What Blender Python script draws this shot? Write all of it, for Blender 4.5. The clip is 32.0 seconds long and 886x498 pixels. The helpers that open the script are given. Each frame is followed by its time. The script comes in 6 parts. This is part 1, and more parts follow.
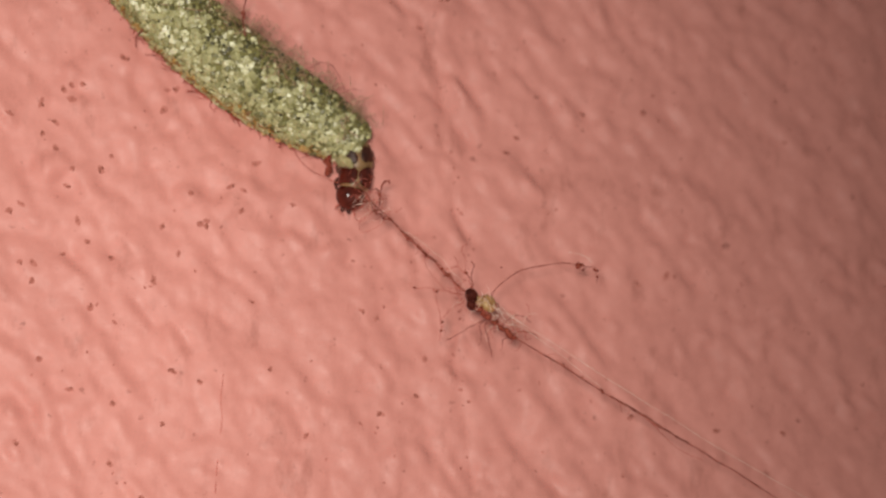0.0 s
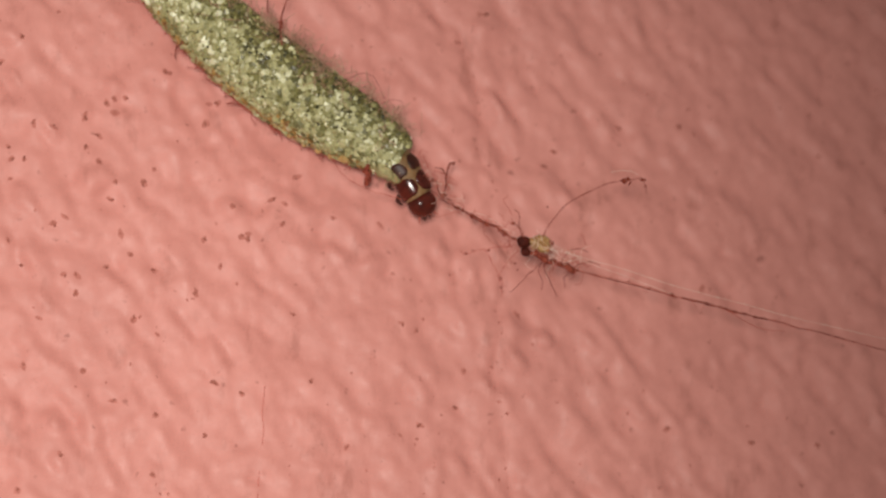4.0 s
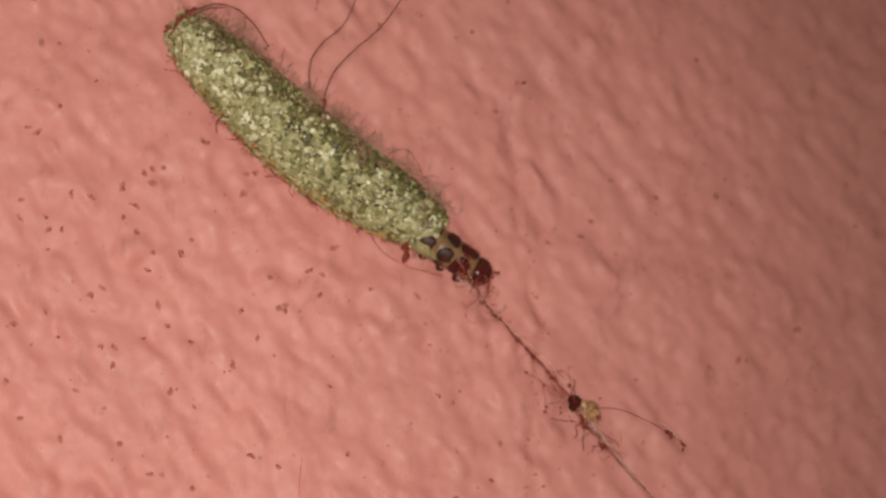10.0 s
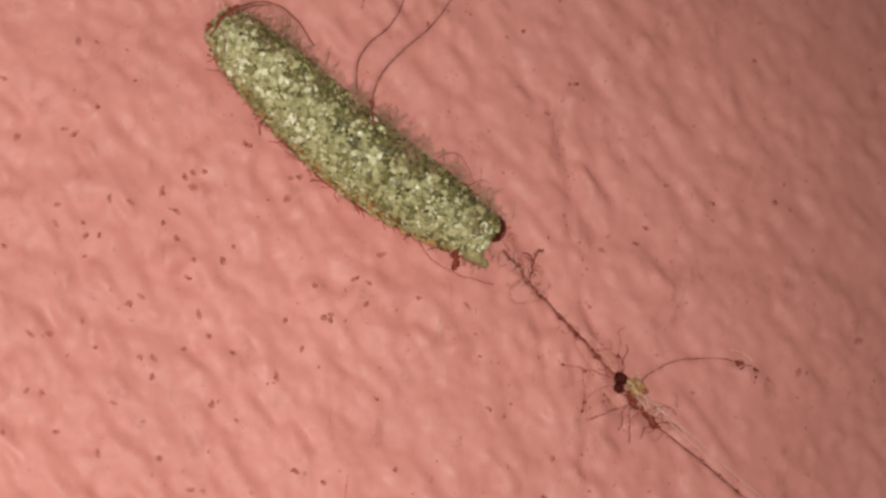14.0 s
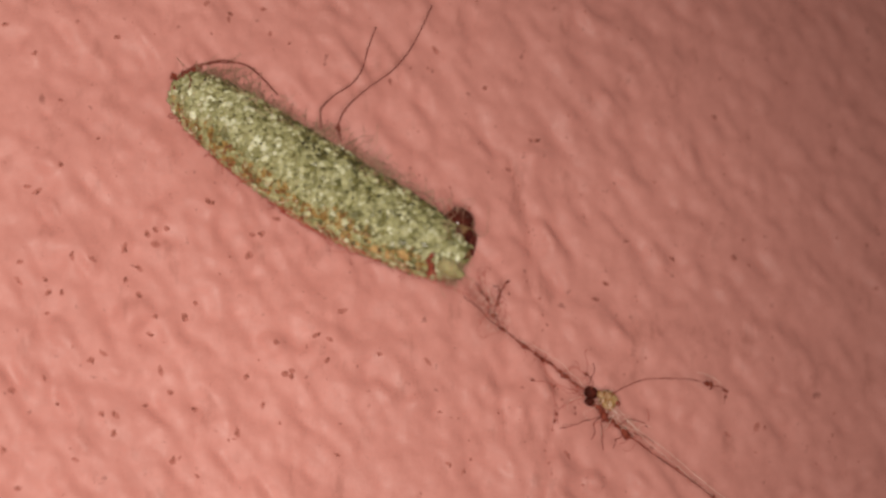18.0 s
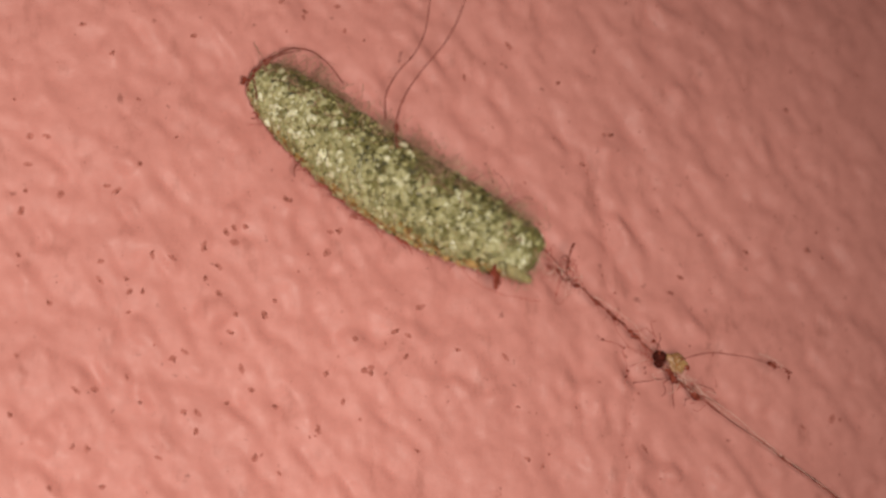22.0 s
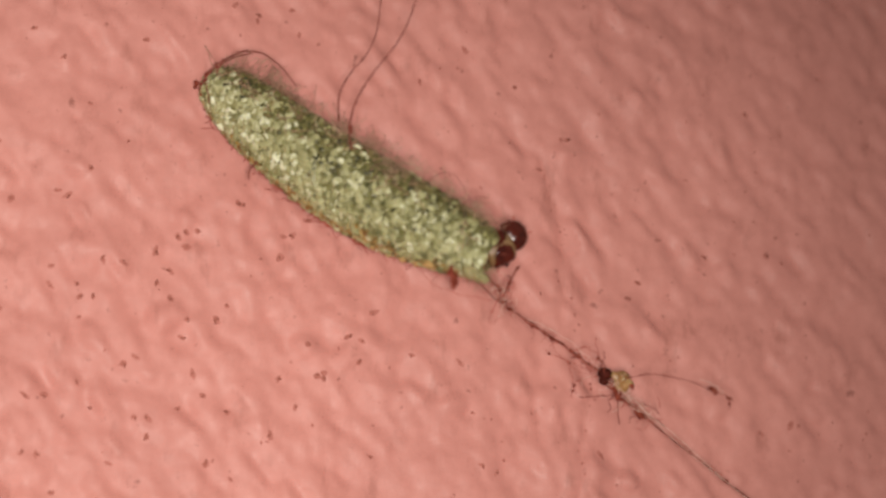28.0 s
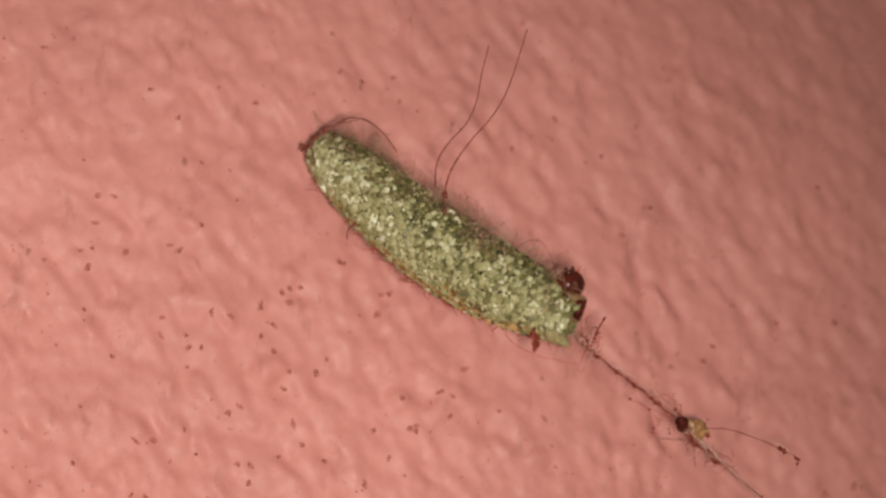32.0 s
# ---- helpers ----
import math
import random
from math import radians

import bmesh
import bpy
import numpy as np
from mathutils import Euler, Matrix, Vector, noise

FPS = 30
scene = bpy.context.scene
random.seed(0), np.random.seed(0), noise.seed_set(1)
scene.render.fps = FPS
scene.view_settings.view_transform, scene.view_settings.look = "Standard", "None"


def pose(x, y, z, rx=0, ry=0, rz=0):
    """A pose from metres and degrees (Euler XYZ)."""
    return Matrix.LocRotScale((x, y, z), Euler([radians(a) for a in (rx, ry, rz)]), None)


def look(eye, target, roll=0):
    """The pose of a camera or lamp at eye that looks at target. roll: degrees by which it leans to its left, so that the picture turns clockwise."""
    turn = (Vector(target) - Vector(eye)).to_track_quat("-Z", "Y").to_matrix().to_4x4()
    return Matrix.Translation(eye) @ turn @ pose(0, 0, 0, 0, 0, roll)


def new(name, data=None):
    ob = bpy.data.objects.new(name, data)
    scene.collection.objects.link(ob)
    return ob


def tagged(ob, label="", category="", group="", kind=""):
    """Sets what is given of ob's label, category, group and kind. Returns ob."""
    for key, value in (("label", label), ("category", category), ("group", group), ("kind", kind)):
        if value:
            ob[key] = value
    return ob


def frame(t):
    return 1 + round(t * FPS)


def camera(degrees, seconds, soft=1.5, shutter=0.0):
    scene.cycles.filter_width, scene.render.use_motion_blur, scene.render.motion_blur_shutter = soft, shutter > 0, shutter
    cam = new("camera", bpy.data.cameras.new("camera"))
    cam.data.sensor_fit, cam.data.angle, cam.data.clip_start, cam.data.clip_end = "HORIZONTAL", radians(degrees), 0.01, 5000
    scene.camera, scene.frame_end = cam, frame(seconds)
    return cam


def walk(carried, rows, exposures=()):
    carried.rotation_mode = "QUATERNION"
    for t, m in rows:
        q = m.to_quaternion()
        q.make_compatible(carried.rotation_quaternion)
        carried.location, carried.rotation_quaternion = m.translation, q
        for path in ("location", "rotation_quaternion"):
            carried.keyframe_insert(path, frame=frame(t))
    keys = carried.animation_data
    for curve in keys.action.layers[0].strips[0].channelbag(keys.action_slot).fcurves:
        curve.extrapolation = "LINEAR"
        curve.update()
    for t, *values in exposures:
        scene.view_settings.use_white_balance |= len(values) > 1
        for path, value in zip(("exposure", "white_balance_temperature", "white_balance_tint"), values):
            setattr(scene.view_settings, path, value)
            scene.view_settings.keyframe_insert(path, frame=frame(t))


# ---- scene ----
cam = camera(22.0, 32.0, soft=2.6)
cam.data.dof.use_dof, cam.data.dof.focus_distance, cam.data.dof.aperture_fstop = True, 0.0744, 54.0
walk(cam, [
    (0, pose(-0.013305, -0.073059, -0.021651, 102.48, 1.23, -14.65)),
    (0.5, pose(-0.013446, -0.072271, -0.022296, 102.53, 1.60, -14.58)),
    (1, pose(-0.013365, -0.072117, -0.022412, 102.54, 1.67, -14.40)),
    (1.5, pose(-0.015234, -0.072823, -0.020185, 102.38, 1.09, -14.81)),
    (2, pose(-0.013739, -0.072588, -0.020769, 102.39, 1.31, -14.80)),
    (2.5, pose(-0.012984, -0.073707, -0.019996, 102.43, 1.14, -14.79)),
    (4.5, pose(-0.016434, -0.073060, -0.021928, 102.51, 1.13, -14.65)),
    (5, pose(-0.018524, -0.071406, -0.022196, 102.38, 0.92, -14.96)),
    (5.5, pose(-0.019509, -0.072078, -0.020544, 102.43, 0.50, -15.01)),
    (6, pose(-0.018168, -0.071253, -0.022187, 102.71, 1.01, -14.64)),
    (6.5, pose(-0.019141, -0.072115, -0.020699, 102.42, 0.55, -15.06)),
    (7, pose(-0.019060, -0.071945, -0.021228, 102.37, 0.70, -14.90)),
    (7.5, pose(-0.018196, -0.073093, -0.019835, 102.41, 0.48, -15.03)),
    (8, pose(-0.017248, -0.073740, -0.020005, 102.76, 0.86, -14.85)),
    (8.5, pose(-0.017195, -0.072450, -0.020812, 102.58, 1.15, -14.37)),
    (9, pose(-0.018909, -0.071644, -0.019641, 102.24, 0.90, -14.77)),
    (9.5, pose(-0.017756, -0.072506, -0.019595, 102.49, 0.82, -14.70)),
    (10, pose(-0.016106, -0.073333, -0.018815, 102.42, 0.72, -14.84)),
    (10.5, pose(-0.016999, -0.073905, -0.018790, 102.55, 0.78, -14.81)),
    (11, pose(-0.019465, -0.071969, -0.019507, 102.31, 0.73, -14.88)),
    (11.5, pose(-0.018096, -0.070551, -0.020054, 102.45, 0.69, -14.83)),
    (12, pose(-0.015365, -0.069381, -0.020308, 102.45, 0.48, -14.88)),
    (12.5, pose(-0.014994, -0.069519, -0.019235, 102.44, 0.40, -14.90)),
    (13, pose(-0.016634, -0.068685, -0.019701, 102.34, 0.84, -14.81)),
    (13.5, pose(-0.018242, -0.069418, -0.018785, 102.18, 0.65, -14.90)),
    (14, pose(-0.016826, -0.070342, -0.017860, 102.35, 0.52, -14.74)),
    (14.5, pose(-0.016981, -0.071024, -0.017785, 102.31, 0.59, -14.93)),
    (16.5, pose(-0.017053, -0.071292, -0.016967, 102.42, 0.36, -15.26)),
    (17, pose(-0.017892, -0.070904, -0.017489, 102.36, 0.62, -15.20)),
    (17.5, pose(-0.015634, -0.070839, -0.017763, 102.34, 0.60, -14.75)),
    (18, pose(-0.016345, -0.071398, -0.016577, 102.65, 0.47, -15.19)),
    (18.5, pose(-0.018013, -0.071900, -0.015312, 102.59, 0.48, -15.19)),
    (19, pose(-0.018792, -0.071606, -0.015694, 102.46, 0.61, -15.11)),
    (19.5, pose(-0.018364, -0.072017, -0.015493, 102.29, 0.48, -15.00)),
    (20, pose(-0.018069, -0.071562, -0.016027, 102.24, 0.54, -14.90)),
    (20.5, pose(-0.019183, -0.071276, -0.015682, 102.13, 0.65, -14.90)),
    (21, pose(-0.017869, -0.071250, -0.016277, 102.21, 0.59, -14.81)),
    (21.5, pose(-0.017100, -0.071381, -0.016056, 102.28, 0.70, -14.73)),
    (22, pose(-0.018495, -0.071136, -0.016163, 102.21, 0.85, -14.81)),
    (22.5, pose(-0.018089, -0.071139, -0.016495, 102.39, 0.01, -14.90)),
    (23, pose(-0.018760, -0.071513, -0.015562, 102.30, -0.00, -15.09)),
    (23.5, pose(-0.017132, -0.072074, -0.016067, 102.58, 0.24, -15.13)),
    (24, pose(-0.015779, -0.072547, -0.015741, 102.59, 0.14, -15.10)),
    (24.5, pose(-0.017851, -0.071259, -0.016682, 102.65, 0.54, -15.01)),
    (26.5, pose(-0.017665, -0.071310, -0.016707, 102.68, 0.64, -14.60)),
    (27, pose(-0.017784, -0.070942, -0.016695, 102.62, 0.66, -14.62)),
    (27.5, pose(-0.017023, -0.071138, -0.016523, 102.50, 0.63, -14.68)),
    (28, pose(-0.016633, -0.071106, -0.016456, 102.62, 0.79, -14.59)),
    (28.5, pose(-0.017470, -0.070427, -0.017100, 102.63, 1.06, -14.51)),
    (29, pose(-0.017329, -0.070978, -0.016483, 102.56, 0.75, -14.57)),
    (29.5, pose(-0.017402, -0.070301, -0.016565, 102.42, 0.62, -14.72)),
    (30, pose(-0.017483, -0.070108, -0.016317, 102.51, 0.53, -14.65)),
    (30.5, pose(-0.018308, -0.069991, -0.016221, 102.46, 0.60, -14.68)),
    (31, pose(-0.017867, -0.070316, -0.016515, 102.60, 0.54, -14.57)),
    (31.5, pose(-0.020830, -0.071377, -0.015473, 102.35, 0.22, -15.15)),
    (32, pose(-0.021152, -0.074212, -0.015077, 102.48, -0.81, -15.32)),
], exposures=[(0, 0.05, 6500, 10), (2.5, 0.04, 6500, 10), (5, -0.04, 6350, 10), (6, -0.18, 6700, 13), (8, -0.2, 6700, 13), (9, -0.17, 6550, 11), (10, -0.2, 6750, 13), (11, -0.02, 6300, 9), (12, 0.02, 6300, 9), (13, -0.03, 6400, 10), (14, -0.07, 6500, 10), (17, -0.1, 6550, 11), (18, -0.1, 6650, 12), (24, -0.07, 6750, 14), (27, 0.03, 6450, 10), (29, 0.04, 6500, 10), (30, 0.04, 6550, 11), (31, -0.02, 6600, 11), (32, -0.12, 6650, 12)])

# ---- light: the phone's lamp and the dim room ----
world = bpy.data.worlds.new("room_light")
scene.world = world
world.use_nodes = True
world.node_tree.nodes["Background"].inputs["Color"].default_value = (1.0, 0.93, 0.84, 1)
world.node_tree.nodes["Background"].inputs["Strength"].default_value = 0.22
lamp_data = bpy.data.lights.new("phone_lamp", "SPOT")
lamp_data.shadow_soft_size = 0.0032
lamp_data.spot_size, lamp_data.spot_blend = radians(68), 1.0
lamp_data.energy, lamp_data.color = 0.217, (1.0, 0.93, 0.84)
lamp = new("phone_lamp", lamp_data)
lamp.matrix_world = look((-0.0163, -0.0735, -0.0178), (-0.0152, 0.0, -0.0100))
scene.view_settings.exposure = 0.0

MM = 0.001
rng = np.random.default_rng(7)


# ---- materials ----
def material(name, rough=0.6, spec=0.4):
    m = bpy.data.materials.new(name)
    m.use_nodes = True
    b = m.node_tree.nodes["Principled BSDF"]
    b.inputs["Roughness"].default_value = rough
    b.inputs["Specular IOR Level"].default_value = spec
    return m, m.node_tree.nodes, m.node_tree.links, b


def mm_coords(nodes, links, scale=(1, 1, 1), turn=0.0):
    """Object coordinates in millimetres."""
    tc, mp = nodes.new("ShaderNodeTexCoord"), nodes.new("ShaderNodeMapping")
    mp.inputs["Scale"].default_value = [1000 * s for s in scale]
    mp.inputs["Rotation"].default_value = (0, radians(turn), 0)
    links.new(tc.outputs["Object"], mp.inputs["Vector"])
    return mp.outputs["Vector"]


def noise_tex(nodes, links, vec, scale, detail=3.0, rough=0.5):
    n = nodes.new("ShaderNodeTexNoise")
    n.inputs["Scale"].default_value, n.inputs["Detail"].default_value = scale, detail
    n.inputs["Roughness"].default_value = rough
    links.new(vec, n.inputs["Vector"])
    return n.outputs["Fac"]


def ramp(nodes, links, fac, stops):
    r = nodes.new("ShaderNodeValToRGB")
    e = r.color_ramp.elements
    while len(e) < len(stops):
        e.new(0.5)
    for el, (p, c) in zip(e, stops):
        el.position, el.color = p, (*c, 1)
    links.new(fac, r.inputs["Fac"])
    return r.outputs["Color"]


def mixed(nodes, links, fac, a, b, mode="MIX"):
    m = nodes.new("ShaderNodeMix")
    m.data_type, m.blend_type = "RGBA", mode
    for value, slot in ((fac, 0), (a, 6), (b, 7)):
        if isinstance(value, (int, float)):
            m.inputs[slot].default_value = value
        elif isinstance(value, tuple):
            m.inputs[slot].default_value = (*value, 1)
        else:
            links.new(value, m.inputs[slot])
    return m.outputs[2]


def bumped(nodes, links, b, fac, strength, dist):
    n = nodes.new("ShaderNodeBump")
    n.inputs["Strength"].default_value, n.inputs["Distance"].default_value = strength, dist
    links.new(fac, n.inputs["Height"])
    links.new(n.outputs["Normal"], b.inputs["Normal"])


def wall_paint():
    m, n, l, b = material("pink_wall_paint", 0.5, 0.45)
    v = mm_coords(n, l)
    large = noise_tex(n, l, v, 0.16, 3)
    fine = noise_tex(n, l, v, 2.2, 4, 0.6)
    base = ramp(n, l, large, ((0.3, (0.59, 0.232, 0.194)), (0.7, (0.65, 0.260, 0.218))))
    grime = ramp(n, l, fine, ((0.32, (0.88, 0.86, 0.85)), (0.6, (1.0, 1.0, 1.0))))
    long = noise_tex(n, l, mm_coords(n, l, (1.0, 1.0, 0.45), 38), 0.9, 5, 0.65)
    stain = ramp(n, l, long, ((0.28, (0.70, 0.64, 0.60)), (0.42, (1.0, 1.0, 1.0))))
    dots = noise_tex(n, l, v, 2.6, 3, 0.55)
    dot = ramp(n, l, dots, ((0.25, (0.52, 0.43, 0.39)), (0.33, (1.0, 1.0, 1.0))))
    both = mixed(n, l, 0.75, mixed(n, l, 0.6, base, grime, "MULTIPLY"), stain, "MULTIPLY")
    l.new(mixed(n, l, 0.8, both, dot, "MULTIPLY"), b.inputs["Base Color"])
    l.new(ramp(n, l, noise_tex(n, l, v, 1.4, 4, 0.6), ((0.35, (0.50, 0.50, 0.50)), (0.65, (0.66, 0.66, 0.66)))), b.inputs["Roughness"])
    bumped(n, l, b, noise_tex(n, l, v, 3.2, 3, 0.55), 0.30, 0.00005)
    return m


def plain(name, c1, c2, scale, rough=0.6, spec=0.4, bump=0.0, sub=0.0):
    m, n, l, b = material(name, rough, spec)
    v = mm_coords(n, l)
    f = noise_tex(n, l, v, scale, 4, 0.6)
    l.new(ramp(n, l, f, ((0.35, c1), (0.65, c2))), b.inputs["Base Color"])
    if bump:
        bumped(n, l, b, f, bump, 0.00004)
    if sub:
        b.inputs["Subsurface Weight"].default_value = sub
        b.inputs["Subsurface Radius"].default_value = (0.0004, 0.0002, 0.0001)
    return m


def grain_paint(name, island, stops):
    """Sand grains, each with a tint of its own."""
    m, n, l, b = material(name, 0.42, 0.5)
    if island:
        pick = n.new("ShaderNodeNewGeometry").outputs["Random Per Island"]
    else:
        pick = n.new("ShaderNodeObjectInfo").outputs["Random"]
    v = mm_coords(n, l)
    broad = ramp(n, l, noise_tex(n, l, v, 0.75, 3), ((0.32, (0.0, 0.0, 0.0)), (0.7, (1.0, 1.0, 1.0))))
    avg = n.new("ShaderNodeMix")
    avg.inputs[0].default_value = 0.22
    l.new(pick, avg.inputs[2])
    l.new(broad, avg.inputs[3])
    tint = ramp(n, l, avg.outputs[0], stops)
    mott = ramp(n, l, noise_tex(n, l, v, 9.0, 3, 0.6), ((0.34, (0.62, 0.62, 0.52)), (0.62, (1.0, 1.0, 1.0))))
    l.new(mixed(n, l, 0.7, tint, mott, "MULTIPLY"), b.inputs["Base Color"])
    b.inputs["Subsurface Weight"].default_value = 0.2
    b.inputs["Subsurface Radius"].default_value = (0.00012, 0.00011, 0.00006)
    return m


# sand tints; PALE and OLIVE also carry the case's lit and shaded flanks
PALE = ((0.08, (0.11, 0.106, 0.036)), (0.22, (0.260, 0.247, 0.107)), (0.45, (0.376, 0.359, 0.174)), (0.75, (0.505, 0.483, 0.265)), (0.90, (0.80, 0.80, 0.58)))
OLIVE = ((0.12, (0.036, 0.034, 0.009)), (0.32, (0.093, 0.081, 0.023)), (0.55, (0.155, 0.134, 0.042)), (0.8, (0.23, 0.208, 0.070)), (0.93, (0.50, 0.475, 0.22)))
RUST = ((0.0, (0.13, 0.052, 0.018)), (0.4, (0.30, 0.165, 0.045)), (0.8, (0.43, 0.275, 0.085)), (1.0, (0.55, 0.43, 0.20)))

M_WALL = wall_paint()
M_SPECK = plain("dark_grime", (0.22, 0.070, 0.052), (0.38, 0.135, 0.103), 5.0, 0.9, 0.1)
M_SMUDGE = plain("brown_smudge", (0.40, 0.138, 0.108), (0.52, 0.195, 0.158), 4.0, 0.85, 0.15)
M_SILK = plain("felted_silk", (0.085, 0.077, 0.026), (0.21, 0.195, 0.072), 4.0, 0.9, 0.2, 0.5)
M_PALE_GRAIN = grain_paint("pale_grain", False, PALE)
M_OLIVE_GRAIN = grain_paint("olive_grain", False, OLIVE)
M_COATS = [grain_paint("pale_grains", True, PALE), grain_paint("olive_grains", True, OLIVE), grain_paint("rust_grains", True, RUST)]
M_ORANGE = plain("orange_grain", (0.42, 0.24, 0.08), (0.55, 0.36, 0.15), 5.0, 0.4, 0.5)
M_BROWN = plain("brown_frass", (0.15, 0.025, 0.015), (0.29, 0.064, 0.038), 6.0, 0.75, 0.2)
M_FIBRE = plain("brown_fibre", (0.36, 0.064, 0.042), (0.54, 0.145, 0.102), 2.0, 0.7, 0.2)
M_THREAD = plain("dirty_thread", (0.14, 0.032, 0.023), (0.30, 0.085, 0.062), 3.0, 0.75, 0.2)
M_LIP = plain("pale_lip_silk", (0.24, 0.20, 0.085), (0.44, 0.38, 0.19), 4.0, 0.7, 0.3, 0.4, 0.2)
M_FUZZ = plain("grey_fuzz", (0.30, 0.155, 0.095), (0.56, 0.36, 0.25), 1.5, 0.7, 0.2)
M_PALE = plain("pale_silk", (0.66, 0.42, 0.34), (0.80, 0.60, 0.50), 2.0, 0.35, 0.5)
M_HEAD = plain("glossy_head", (0.038, 0.005, 0.0025), (0.100, 0.013, 0.006), 2.5, 0.20, 0.35)
M_PLATE = plain("dark_plate", (0.024, 0.006, 0.003), (0.062, 0.014, 0.007), 3.0, 0.46, 0.3)
M_SKIN = plain("larva_skin", (0.14, 0.075, 0.030), (0.27, 0.155, 0.066), 2.5, 0.42, 0.4, 0.25, 0.15)
M_ANT = plain("ant_shell", (0.030, 0.005, 0.003), (0.09, 0.014, 0.008), 5.0, 0.75, 0.15)
M_AMBER = plain("amber_abdomen", (0.30, 0.135, 0.045), (0.47, 0.29, 0.125), 3.0, 0.35, 0.4, 0.0, 0.25)


# ---- mesh helpers ----
def mesh(name, verts, faces, mat, smooth=True):
    me = bpy.data.meshes.new(name)
    me.from_pydata([tuple(v) for v in verts], [], [tuple(f) for f in faces])
    me.materials.append(mat)
    if smooth:
        me.polygons.foreach_set("use_smooth", [True] * len(me.polygons))
    me.update()
    return me


def part(name, data, parent=None, label="", m=None):
    ob = new(name, data)
    if parent is not None:
        ob.parent = parent
    if m is not None:
        ob.matrix_basis = m
    return tagged(ob, label)


def tube(points, radii, sides=6):
    """Vertices and faces of a closed tube along points."""
    P = np.array(points, float)
    n = len(P)
    R = np.broadcast_to(np.array(radii, float), (n,)) if np.ndim(radii) else np.full(n, radii)
    T = np.gradient(P, axis=0)
    T /= np.linalg.norm(T, axis=1)[:, None] + 1e-12
    up = np.array([0.13, 0.31, 0.94])
    V, F = [], []
    for i in range(n):
        a = np.cross(T[i], up)
        if np.linalg.norm(a) < 1e-3:
            a = np.cross(T[i], [1, 0, 0])
        a /= np.linalg.norm(a)
        b = np.cross(T[i], a)
        for k in range(sides):
            w = 2 * math.pi * k / sides
            V.append(P[i] + R[i] * (math.cos(w) * a + math.sin(w) * b))
    for i in range(n - 1):
        for k in range(sides):
            q = (k + 1) % sides
            F.append((i * sides + k, i * sides + q, (i + 1) * sides + q, (i + 1) * sides + k))
    F.append(tuple(range(sides))[::-1])
    F.append(tuple((n - 1) * sides + k for k in range(sides)))
    return V, F


def join(lists):
    V, F = [], []
    for v, f in lists:
        o = len(V)
        V.extend(v)
        F.extend(tuple(i + o for i in q) for q in f)
    return V, F


def spline(knots, n=24):
    """A smooth line through a few knots."""
    K = [np.array(k, float) for k in knots]
    K = [2 * K[0] - K[1]] + K + [2 * K[-1] - K[-2]]
    out = []
    segs = len(K) - 3
    for i in range(segs):
        a, b, c, d = K[i:i + 4]
        for t in np.linspace(0, 1, max(2, n // segs), endpoint=(i == segs - 1)):
            out.append(0.5 * (2 * b + (c - a) * t + (2 * a - 5 * b + 4 * c - d) * t * t + (3 * b - a - 3 * c + d) * t ** 3))
    return np.array(out)


def wiggle(P, amp, r):
    """The line with a little irregular waviness."""
    n = len(P)
    W = r.normal(0, 1, (n, 3))
    for _ in range(3):
        W = (np.roll(W, 1, 0) + W + np.roll(W, -1, 0)) / 3
    W *= (np.sin(np.linspace(0, math.pi, n)) ** 0.5)[:, None]
    return P + amp * W


def ico():
    """Corners and faces of an icosahedron."""
    g = (1 + 5 ** 0.5) / 2
    V = np.array([(-1, g, 0), (1, g, 0), (-1, -g, 0), (1, -g, 0), (0, -1, g), (0, 1, g), (0, -1, -g), (0, 1, -g),
                  (g, 0, -1), (g, 0, 1), (-g, 0, -1), (-g, 0, 1)]) / math.hypot(1, g)
    F = []
    for i in range(12):
        for j in range(i + 1, 12):
            for k in range(j + 1, 12):
                d = [np.linalg.norm(V[a] - V[b]) for a, b in ((i, j), (j, k), (i, k))]
                if max(d) < 1.1:
                    nrm = np.cross(V[j] - V[i], V[k] - V[i])
                    F.append((i, j, k) if nrm @ V[i] > 0 else (i, k, j))
    return V, F


ICO_V, ICO_F = ico()


def lump(size, r, rough=0.25, squash=(1, 1, 1)):
    """An uneven grain about the origin."""
    V = ICO_V * (1 + r.uniform(-rough, rough, (12, 1))) * np.array(squash) * size
    a, b, c = r.uniform(0, 2 * math.pi, 3)
    R = np.array(Euler((a, b, c)).to_matrix())
    return V @ R.T, ICO_F


def ellipsoid(rx, ry, rz, nu=20, nv=14, fn=None):
    V, F = [], []
    for i in range(nv + 1):
        th = math.pi * i / nv
        for k in range(nu):
            ph = 2 * math.pi * k / nu
            p = np.array((-math.cos(th) * rx, math.sin(th) * math.cos(ph) * ry, math.sin(th) * math.sin(ph) * rz))
            V.append((fn(p) if fn else p) * MM)
    for i in range(nv):
        for k in range(nu):
            q = (k + 1) % nu
            F.append((i * nu + k, (i + 1) * nu + k, (i + 1) * nu + q, i * nu + q))
    return V, F


LATTICE = {}


